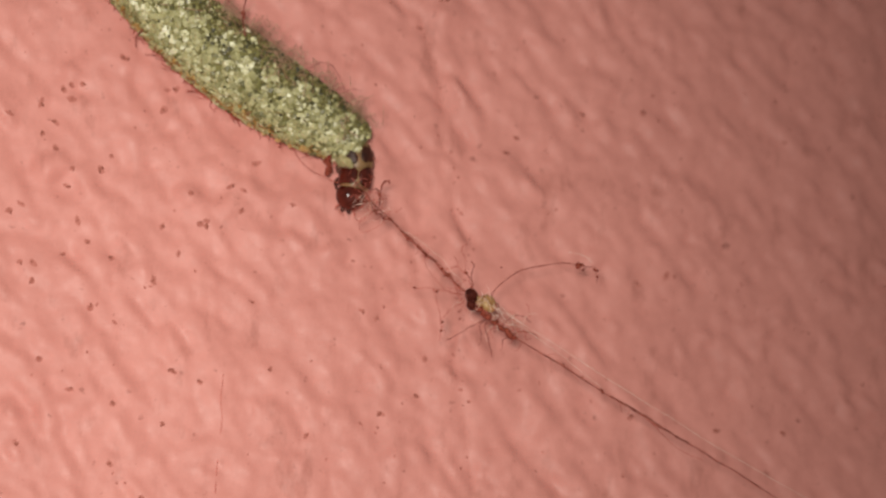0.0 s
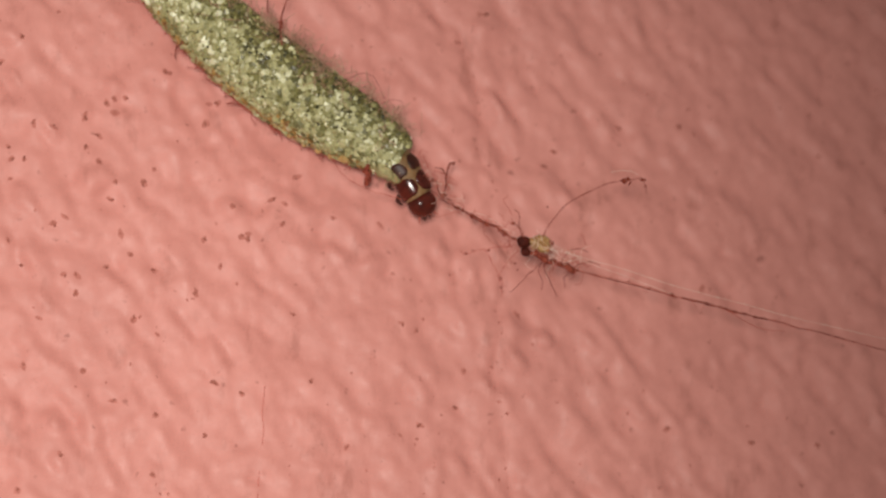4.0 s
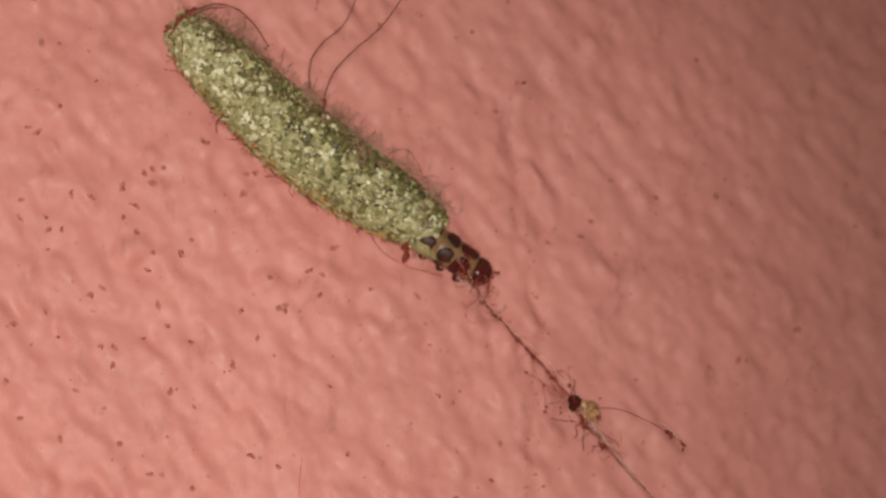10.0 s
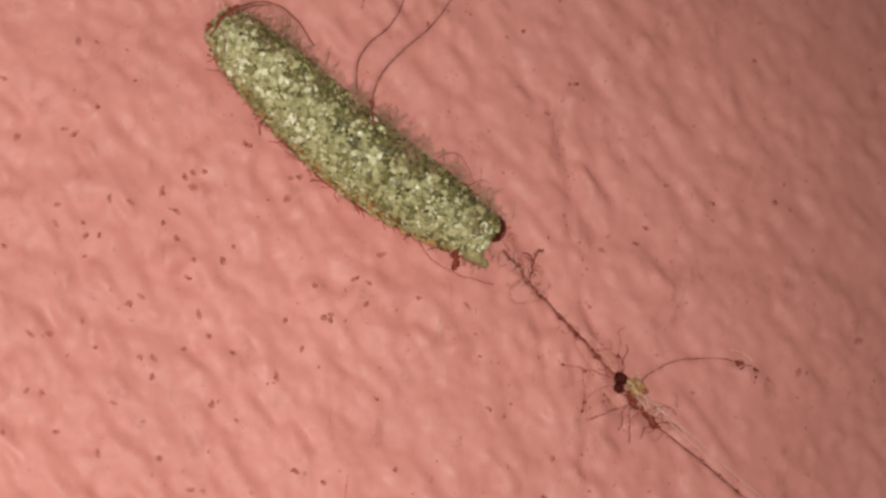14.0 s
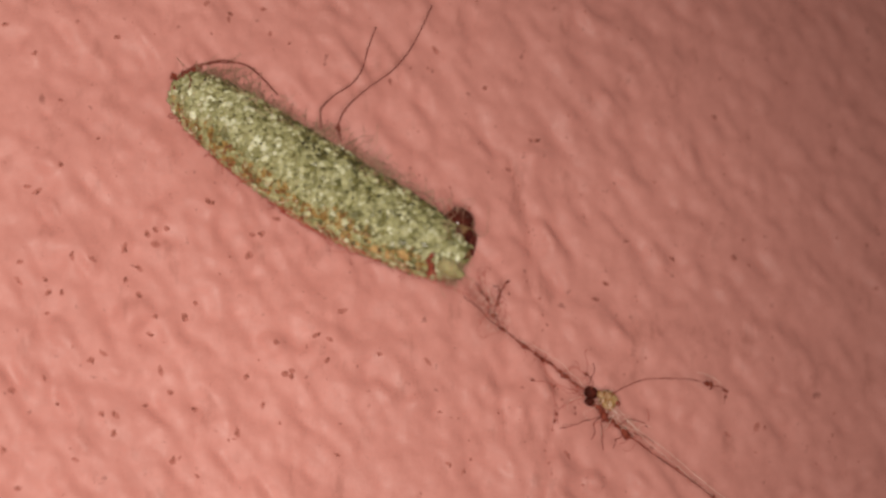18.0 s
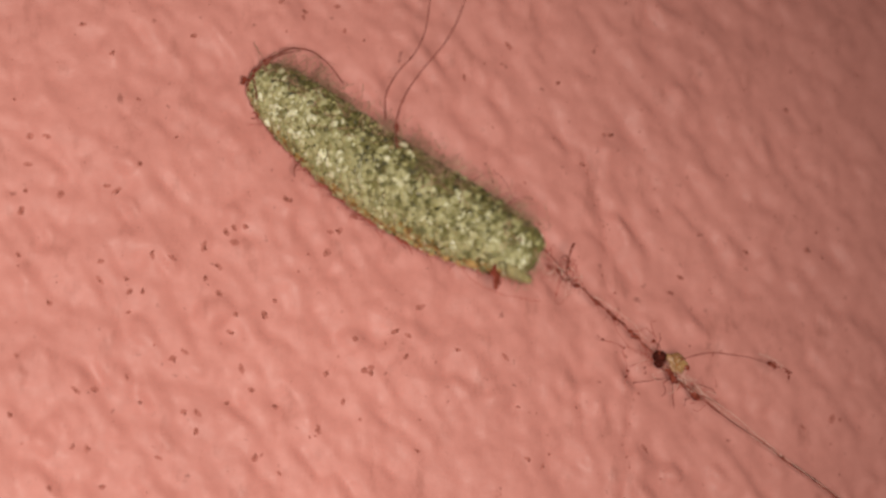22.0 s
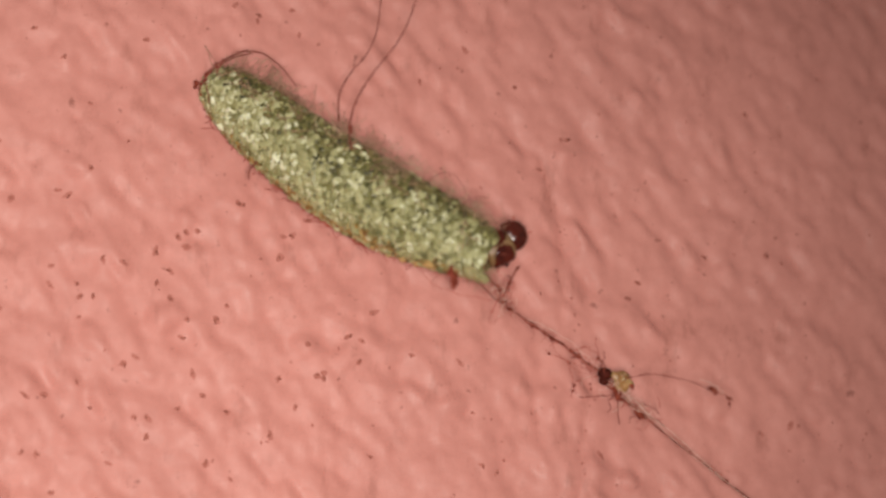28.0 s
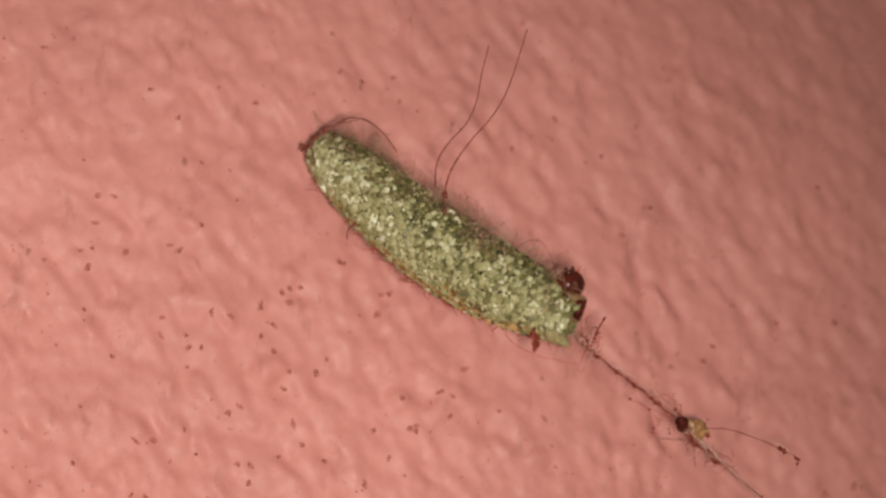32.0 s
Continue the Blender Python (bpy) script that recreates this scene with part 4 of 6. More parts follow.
# ---- what moves ----
def motions():
    walk(case, [
        (0, pose(-0.006158, -0.001150, 0.004598, 90.00, 34.25, 0.00)),
        (0.5, pose(-0.006158, -0.001150, 0.004598, 90.00, 34.75, 0.00)),
        (1, pose(-0.006158, -0.001150, 0.004598, 90.00, 35.25, 0.00)),
        (1.5, pose(-0.006158, -0.001150, 0.004598, 89.29, 35.49, -1.23)),
        (2, pose(-0.006158, -0.001150, 0.004598, 90.00, 35.75, 0.00)),
        (2.5, pose(-0.006158, -0.001150, 0.004598, 90.00, 35.50, 0.00)),
        (4.5, pose(-0.006158, -0.001150, 0.004598, 83.34, 36.23, -11.18)),
        (5, pose(-0.006158, -0.001150, 0.004598, 89.34, 33.49, -1.20)),
        (5.5, pose(-0.006158, -0.001150, 0.004598, 90.00, 35.00, 0.00)),
        (6, pose(-0.006158, -0.001150, 0.004598, 88.55, 35.97, -2.47)),
        (6.5, pose(-0.006158, -0.001150, 0.004598, 90.00, 35.00, 0.00)),
        (7, pose(-0.006158, -0.001150, 0.004598, 90.00, 34.75, 0.00)),
        (7.5, pose(-0.006158, -0.001150, 0.004598, 90.00, 35.50, 0.00)),
        (8, pose(-0.006158, -0.001150, 0.004598, 89.27, 35.99, -1.24)),
        (8.5, pose(-0.006158, -0.001150, 0.004598, 88.61, 34.73, -2.43)),
        (9, pose(-0.006158, -0.001150, 0.004598, 90.00, 34.25, 0.00)),
        (9.5, pose(-0.006158, -0.001150, 0.004598, 90.00, 34.50, 0.00)),
        (10, pose(-0.006158, -0.001150, 0.004598, 90.00, 34.50, 0.00)),
        (10.5, pose(-0.006158, -0.001150, 0.004598, 89.31, 34.74, -1.22)),
        (11, pose(-0.006158, -0.001150, 0.004598, 90.00, 34.50, 0.00)),
        (11.5, pose(-0.006158, -0.001150, 0.004598, 90.00, 34.50, 0.00)),
        (12, pose(-0.006158, -0.001150, 0.004598, 88.57, 35.48, -2.46)),
        (12.5, pose(-0.006158, -0.001150, 0.004598, 88.59, 35.23, -2.45)),
        (13, pose(-0.006158, -0.001150, 0.004598, 90.00, 33.75, 0.00)),
        (13.5, pose(-0.006158, -0.001150, 0.004598, 90.00, 34.25, 0.00)),
        (14, pose(-0.006158, -0.001150, 0.004598, 90.00, 34.50, 0.00)),
        (14.5, pose(-0.006158, -0.001150, 0.004598, 84.00, 32.50, 0.00)),
        (16.5, pose(-0.006158, -0.001150, 0.004598, 51.76, 35.49, -17.28)),
        (17, pose(-0.006158, -0.001150, 0.004598, 42.68, 34.40, -19.52)),
        (17.5, pose(-0.006158, -0.001150, 0.004598, 44.46, 34.02, -13.31)),
        (18, pose(-0.006158, -0.001150, 0.004598, 38.41, 32.84, -24.02)),
        (18.5, pose(-0.006158, -0.001150, 0.004598, 42.43, 32.31, -27.54)),
        (19, pose(-0.006158, -0.001150, 0.004598, 49.31, 30.45, -36.69)),
        (19.5, pose(-0.006158, -0.001150, 0.004598, 68.55, 35.03, -27.22)),
        (20, pose(-0.006158, -0.001150, 0.004598, 73.17, 34.30, -28.23)),
        (20.5, pose(-0.006158, -0.001150, 0.004598, 69.01, 31.82, -36.04)),
        (21, pose(-0.006158, -0.001150, 0.004598, 63.75, 31.58, -32.20)),
        (21.5, pose(-0.006158, -0.001150, 0.004598, 71.59, 31.79, -32.29)),
        (22, pose(-0.006158, -0.001150, 0.004598, 71.88, 33.70, -30.53)),
        (22.5, pose(-0.006158, -0.001150, 0.004598, 72.03, 33.49, -30.45)),
        (23, pose(-0.006158, -0.001150, 0.004598, 71.25, 33.38, -31.67)),
        (23.5, pose(-0.006158, -0.001150, 0.004598, 73.39, 32.70, -28.90)),
        (24, pose(-0.006158, -0.001150, 0.004598, 74.15, 32.76, -27.69)),
        (24.5, pose(-0.006158, -0.001150, 0.004598, 73.25, 32.92, -28.98)),
        (26.5, pose(-0.006158, -0.001150, 0.004598, 73.11, 33.13, -29.06)),
        (27, pose(-0.006158, -0.001150, 0.004598, 73.11, 33.13, -29.06)),
        (27.5, pose(-0.006158, -0.001150, 0.004598, 73.25, 32.92, -28.98)),
        (28, pose(-0.006158, -0.001150, 0.004598, 73.54, 32.48, -28.83)),
        (28.5, pose(-0.006158, -0.001150, 0.004598, 73.11, 33.13, -29.06)),
        (29, pose(-0.006158, -0.001150, 0.004598, 72.63, 32.62, -30.12)),
        (29.5, pose(-0.006158, -0.001150, 0.004598, 72.49, 32.84, -30.20)),
        (30, pose(-0.006158, -0.001150, 0.004598, 72.49, 32.84, -30.20)),
        (30.5, pose(-0.006158, -0.001150, 0.004598, 72.34, 33.05, -30.28)),
        (31, pose(-0.006158, -0.001150, 0.004598, 73.25, 32.92, -28.98)),
        (31.5, pose(-0.006158, -0.001150, 0.004598, 73.68, 32.26, -28.75)),
        (32, pose(-0.006158, -0.001150, 0.004598, 68.57, 33.40, -35.50)),
    ])
    walk(larva_head, [
        (0, pose(0.002753, -0.000971, -0.003465, -97.83, 69.87, 171.67)),
        (0.5, pose(0.002852, -0.000976, -0.003171, -101.93, 73.34, 167.56)),
        (1, pose(0.003043, -0.000980, -0.003099, -144.96, 85.19, 124.95)),
        (1.5, pose(0.003093, -0.001184, -0.002460, 100.50, 60.66, 12.00)),
        (2, pose(0.003832, -0.000985, -0.002585, 92.18, 27.46, 4.73)),
        (2.5, pose(0.003695, -0.000988, -0.002552, 93.01, 33.87, 5.39)),
        (4.5, pose(0.003492, -0.002647, -0.003722, 107.27, 65.78, 18.82)),
        (5, pose(0.003922, -0.001175, -0.002375, 94.53, 42.17, 6.73)),
        (5.5, pose(0.003521, -0.000974, -0.003455, 102.63, 76.02, 13.00)),
        (6, pose(0.002729, -0.001348, -0.003583, -106.39, 75.04, 163.07)),
        (6.5, pose(0.002958, -0.000974, -0.003412, -108.09, 79.68, 161.63)),
        (7, pose(0.003014, -0.000971, -0.003618, -109.57, 81.50, 160.23)),
        (7.5, pose(0.004494, -0.000963, -0.004783, 93.41, 63.03, 3.83)),
        (8, pose(0.002631, -0.001164, -0.003349, -101.55, 70.17, 167.75)),
        (8.5, pose(0.001967, -0.001339, -0.003638, -93.91, 50.41, 174.93)),
        (9, pose(0.001559, -0.000965, -0.003444, -91.74, 39.22, 177.26)),
        (9.5, pose(0.002831, -0.000979, -0.002958, -102.80, 73.23, 166.65)),
        (10, pose(0.004523, -0.000970, -0.003038, 91.56, 30.25, 3.09)),
        (10.5, pose(0.004946, -0.001155, -0.002864, 91.37, 24.93, 3.25)),
        (11, pose(0.002192, -0.000964, -0.004401, -94.01, 64.65, 175.57)),
        (11.5, pose(0.003708, -0.000990, -0.001774, 89.51, -5.69, 4.90)),
        (12, pose(0.003839, -0.001364, -0.002283, 91.25, 12.25, 5.89)),
        (12.5, pose(0.003623, -0.001365, -0.002694, 96.51, 48.29, 8.69)),
        (13, pose(0.003583, -0.000975, -0.003003, 99.46, 70.73, 10.01)),
        (13.5, pose(0.004269, -0.000980, -0.002121, 90.65, 9.62, 3.87)),
        (14, pose(0.003223, -0.000994, -0.001354, 85.56, -37.39, 7.29)),
        (14.5, pose(0.003340, -0.001001, -0.000806, 80.95, -59.75, 10.45)),
        (16.5, pose(0.002615, -0.003604, 0.000096, -22.06, -81.84, 111.86)),
        (17, pose(0.002629, -0.004005, -0.000897, 61.68, -68.06, 30.16)),
        (17.5, pose(0.003012, -0.003105, -0.000746, 64.36, -70.75, 26.95)),
        (18, pose(0.002431, -0.004703, -0.000173, 14.16, -78.71, 76.11)),
        (18.5, pose(0.002361, -0.005201, 0.000323, 2.73, -78.42, 87.33)),
        (19, pose(0.001565, -0.006510, -0.000212, 37.37, -70.49, 54.25)),
        (19.5, pose(0.001915, -0.005503, -0.000697, 177.65, -77.98, -87.70)),
        (20, pose(0.002180, -0.005634, -0.000975, 124.22, -61.89, -37.63)),
        (20.5, pose(0.001395, -0.006665, -0.000999, 123.68, -35.30, -49.07)),
        (21, pose(0.001911, -0.005995, -0.001087, 90.90, -15.81, -3.30)),
        (21.5, pose(0.001602, -0.005925, -0.001137, 88.87, 4.52, -14.00)),
        (22, pose(0.001348, -0.005509, -0.001366, 72.80, 33.92, -29.02)),
        (22.5, pose(0.001543, -0.005580, -0.001460, 79.37, 35.34, -17.98)),
        (23, pose(0.001609, -0.005814, -0.001752, 81.27, 64.52, -9.65)),
        (23.5, pose(0.001907, -0.005476, -0.001646, 81.56, 62.78, -9.47)),
        (24, pose(0.002485, -0.005371, -0.001875, 95.28, 38.62, 8.42)),
        (24.5, pose(0.002480, -0.005545, -0.002381, 104.78, 61.35, 16.74)),
        (26.5, pose(0.002443, -0.005513, -0.001489, 89.69, -5.96, 3.03)),
        (27, pose(0.001947, -0.005462, -0.001162, 94.06, -41.27, -6.15)),
        (27.5, pose(0.001896, -0.005480, -0.000681, 79.03, -83.82, 11.03)),
        (28, pose(0.002874, -0.005517, -0.000748, 82.81, -47.83, 9.65)),
        (28.5, pose(0.002474, -0.005507, -0.001190, 87.72, -32.09, 4.29)),
        (29, pose(0.002599, -0.005689, -0.001247, 87.80, -21.59, 5.97)),
        (29.5, pose(0.002204, -0.005667, -0.001340, 89.82, -12.51, 0.83)),
        (30, pose(0.002400, -0.005681, -0.001333, 88.93, -16.20, 3.82)),
        (30.5, pose(0.002307, -0.005676, -0.001356, 89.17, -16.49, 2.93)),
        (31, pose(0.002435, -0.005506, -0.001328, 89.20, -17.26, 2.71)),
        (31.5, pose(0.002084, -0.005660, -0.001231, 97.59, -9.99, -37.53)),
        (32, pose(0.001320, -0.006669, -0.000433, -165.39, -80.05, -104.40)),
    ])
    walk(segments[0], [
        (0, pose(0.002929, -0.001004, -0.002810, -106.66, 80.78, 163.13)),
        (0.5, pose(0.002948, -0.001016, -0.002502, 141.16, 86.18, 51.22)),
        (1, pose(0.002971, -0.001022, -0.002427, 99.51, 73.05, 9.93)),
        (1.5, pose(0.002689, -0.001229, -0.001917, 91.87, 45.80, 2.60)),
        (2, pose(0.003240, -0.001024, -0.002254, 91.52, 30.74, 2.97)),
        (2.5, pose(0.003135, -0.001029, -0.002169, 91.70, 34.63, 2.99)),
        (4.5, pose(0.003202, -0.002722, -0.003111, 99.06, 61.53, 10.28)),
        (5, pose(0.003406, -0.001219, -0.001935, 92.00, 38.62, 3.20)),
        (5.5, pose(0.003317, -0.001008, -0.002808, 96.43, 68.05, 6.93)),
        (6, pose(0.002827, -0.001394, -0.002914, -167.76, 86.64, 102.22)),
        (6.5, pose(0.003003, -0.001010, -0.002736, 126.11, 85.28, 36.20)),
        (7, pose(0.003057, -0.001004, -0.002941, 146.52, 86.91, 56.56)),
        (7.5, pose(0.004179, -0.000983, -0.004181, 93.07, 61.65, 3.48)),
        (8, pose(0.002764, -0.001208, -0.002686, -170.73, 86.79, 99.25)),
        (8.5, pose(0.002369, -0.001376, -0.003092, -94.71, 57.55, 174.43)),
        (9, pose(0.002067, -0.000991, -0.002993, -92.15, 44.64, 176.94)),
        (9.5, pose(0.002914, -0.001021, -0.002289, 119.63, 83.77, 29.77)),
        (10, pose(0.003939, -0.001000, -0.002692, 91.37, 30.86, 2.67)),
        (10.5, pose(0.004333, -0.001187, -0.002572, 91.22, 26.10, 2.76)),
        (11, pose(0.002463, -0.000986, -0.003778, -94.77, 68.55, 174.88)),
        (11.5, pose(0.003035, -0.001034, -0.001723, 90.67, 14.62, 2.66)),
        (12, pose(0.003193, -0.001413, -0.002079, 91.00, 22.38, 2.63)),
        (12.5, pose(0.003149, -0.001413, -0.002210, 92.22, 42.73, 3.27)),
        (13, pose(0.003318, -0.001011, -0.002378, 95.05, 62.49, 5.69)),
        (13.5, pose(0.003609, -0.001019, -0.001962, 90.83, 17.50, 2.77)),
        (14, pose(0.002594, -0.001046, -0.001521, 90.55, 15.15, 2.09)),
        (14.5, pose(0.002838, -0.001057, -0.001212, 89.99, -0.24, 2.84)),
        (16.5, pose(0.002631, -0.003689, -0.000579, 9.58, -83.23, 80.49)),
        (17, pose(0.002290, -0.004097, -0.001468, 90.36, -30.51, -0.70)),
        (17.5, pose(0.002714, -0.003188, -0.001346, 87.11, -42.99, 4.23)),
        (18, pose(0.002352, -0.004817, -0.000838, 62.91, -74.15, 28.00)),
        (18.5, pose(0.002328, -0.005327, -0.000344, 33.74, -78.68, 56.78)),
        (19, pose(0.001326, -0.006634, -0.000826, 95.37, -39.05, -8.48)),
        (19.5, pose(0.001851, -0.005325, -0.001347, 140.03, -62.52, -53.36)),
        (20, pose(0.001819, -0.005382, -0.001478, 103.50, -22.36, -32.25)),
        (20.5, pose(0.000932, -0.006247, -0.000994, 70.13, 29.01, -36.69)),
        (21, pose(0.001301, -0.005804, -0.000985, 74.52, 28.71, -29.96)),
        (21.5, pose(0.001066, -0.005647, -0.000848, 71.59, 31.79, -32.29)),
        (22, pose(0.000861, -0.005222, -0.000989, 71.88, 33.70, -30.53)),
        (22.5, pose(0.001045, -0.005316, -0.001081, 72.03, 33.49, -30.45)),
        (23, pose(0.001204, -0.005625, -0.001254, 70.87, 35.39, -30.92)),
        (23.5, pose(0.001486, -0.005300, -0.001156, 73.02, 34.83, -28.13)),
        (24, pose(0.001952, -0.005362, -0.001455, 83.94, 37.12, -9.98)),
        (24.5, pose(0.002112, -0.005557, -0.001813, 82.16, 51.05, -10.04)),
        (26.5, pose(0.001780, -0.005445, -0.001415, 84.46, 19.68, -16.06)),
        (27, pose(0.001378, -0.005268, -0.001180, 74.76, 30.63, -28.14)),
        (27.5, pose(0.001649, -0.005399, -0.001263, 95.21, -10.87, -25.81)),
        (28, pose(0.002357, -0.005549, -0.001182, 91.72, -27.23, -3.75)),
        (28.5, pose(0.001840, -0.005461, -0.001387, 88.92, 4.34, -13.99)),
        (29, pose(0.001938, -0.005669, -0.001362, 88.91, 5.61, -11.04)),
        (29.5, pose(0.001552, -0.005555, -0.001287, 80.94, 23.13, -22.10)),
        (30, pose(0.001735, -0.005621, -0.001359, 85.92, 14.54, -15.85)),
        (30.5, pose(0.001646, -0.005600, -0.001370, 84.65, 16.94, -17.83)),
        (31, pose(0.001773, -0.005434, -0.001352, 85.25, 15.98, -16.79)),
        (31.5, pose(0.001543, -0.005304, -0.001094, 74.57, 29.13, -29.56)),
        (32, pose(0.001295, -0.006510, -0.001091, 148.34, -64.82, -60.84)),
    ])
    walk(segments[1], [
        (0, pose(0.002925, -0.001033, -0.002135, 99.07, 77.37, 9.29)),
        (0.5, pose(0.002756, -0.001043, -0.001859, 92.30, 57.67, 2.72)),
        (1, pose(0.002646, -0.001046, -0.001836, 91.31, 49.25, 1.74)),
        (1.5, pose(0.002165, -0.001230, -0.001486, 89.32, 35.70, -1.16)),
        (2, pose(0.002665, -0.001046, -0.001891, 90.69, 33.72, 1.25)),
        (2.5, pose(0.002578, -0.001048, -0.001780, 90.56, 35.23, 0.97)),
        (4.5, pose(0.002850, -0.002758, -0.002531, 91.54, 55.06, 1.88)),
        (5, pose(0.002863, -0.001235, -0.001526, 90.22, 35.43, 0.38)),
        (5.5, pose(0.003009, -0.001034, -0.002204, 92.70, 56.88, 3.23)),
        (6, pose(0.002712, -0.001422, -0.002249, 92.76, 67.52, 2.99)),
        (6.5, pose(0.002840, -0.001038, -0.002081, 93.59, 64.10, 3.99)),
        (7, pose(0.002952, -0.001031, -0.002272, 95.98, 71.94, 6.29)),
        (7.5, pose(0.003848, -0.001002, -0.003587, 92.66, 59.83, 3.08)),
        (8, pose(0.002598, -0.001234, -0.002037, 91.50, 59.14, 1.74)),
        (8.5, pose(0.002666, -0.001408, -0.002483, -97.64, 73.16, 172.02)),
        (9, pose(0.002508, -0.001017, -0.002477, -93.36, 56.58, 175.97)),
        (9.5, pose(0.002663, -0.001047, -0.001669, 91.36, 50.61, 1.76)),
        (10, pose(0.003358, -0.001024, -0.002340, 91.11, 31.64, 2.12)),
        (10.5, pose(0.003727, -0.001213, -0.002265, 90.98, 27.65, 2.10)),
        (11, pose(0.002680, -0.001008, -0.003134, -96.70, 74.83, 173.06)),
        (11.5, pose(0.002420, -0.001050, -0.001443, 90.17, 32.44, 0.32)),
        (12, pose(0.002587, -0.001423, -0.001771, 89.66, 31.26, -0.66)),
        (12.5, pose(0.002630, -0.001424, -0.001771, 89.62, 37.83, -0.62)),
        (13, pose(0.002953, -0.001036, -0.001807, 92.11, 51.59, 2.69)),
        (13.5, pose(0.002978, -0.001042, -0.001711, 90.64, 25.99, 1.47)),
        (14, pose(0.002018, -0.001050, -0.001167, 90.00, 34.50, 0.00)),
        (14.5, pose(0.002240, -0.001063, -0.000906, 90.00, 32.50, 0.00)),
        (16.5, pose(0.002568, -0.003757, -0.001251, 72.77, -76.71, 17.68)),
        (17, pose(0.001703, -0.003958, -0.001306, 78.69, 34.37, -19.50)),
        (17.5, pose(0.002115, -0.003123, -0.001331, 83.23, 31.77, -12.70)),
        (18, pose(0.001953, -0.004791, -0.001285, 88.23, 5.53, -17.73)),
        (18.5, pose(0.002175, -0.005406, -0.000998, 89.67, -61.23, 0.38)),
        (19, pose(0.000805, -0.006341, -0.000690, 69.31, 30.45, -36.69)),
        (19.5, pose(0.001429, -0.004998, -0.001545, 76.01, 26.42, -29.24)),
        (20, pose(0.001280, -0.005074, -0.001313, 73.31, 33.88, -28.27)),
        (20.5, pose(0.000465, -0.005907, -0.000636, 69.01, 31.82, -36.04)),
        (21, pose(0.000810, -0.005495, -0.000629, 71.75, 31.58, -32.20)),
        (21.5, pose(0.000578, -0.005338, -0.000490, 71.59, 31.79, -32.29)),
        (22, pose(0.000374, -0.004935, -0.000611, 71.88, 33.70, -30.53)),
        (22.5, pose(0.000556, -0.005029, -0.000705, 72.03, 33.49, -30.45)),
        (23, pose(0.000721, -0.005327, -0.000880, 71.25, 33.38, -31.67)),
        (23.5, pose(0.000985, -0.005023, -0.000788, 73.39, 32.70, -28.90)),
        (24, pose(0.001427, -0.005191, -0.001061, 75.57, 33.65, -24.91)),
        (24.5, pose(0.001653, -0.005400, -0.001340, 73.89, 37.45, -25.41)),
        (26.5, pose(0.001247, -0.005195, -0.001082, 73.11, 33.13, -29.06)),
        (27, pose(0.000881, -0.004991, -0.000808, 73.11, 33.13, -29.06)),
        (27.5, pose(0.001130, -0.005117, -0.000944, 73.25, 32.92, -28.98)),
        (28, pose(0.001721, -0.005402, -0.001242, 82.42, 18.88, -22.35)),
        (28.5, pose(0.001284, -0.005215, -0.001109, 73.12, 33.12, -29.05)),
        (29, pose(0.001359, -0.005442, -0.001114, 73.67, 31.61, -29.21)),
        (29.5, pose(0.001046, -0.005274, -0.000932, 72.49, 32.84, -30.20)),
        (30, pose(0.001197, -0.005362, -0.001044, 72.49, 32.84, -30.20)),
        (30.5, pose(0.001121, -0.005332, -0.001038, 72.34, 33.05, -30.28)),
        (31, pose(0.001240, -0.005177, -0.001026, 73.25, 32.92, -28.98)),
        (31.5, pose(0.001039, -0.005027, -0.000731, 73.68, 32.26, -28.75)),
        (32, pose(0.000922, -0.006139, -0.001289, 71.70, 25.99, -37.04)),
    ])
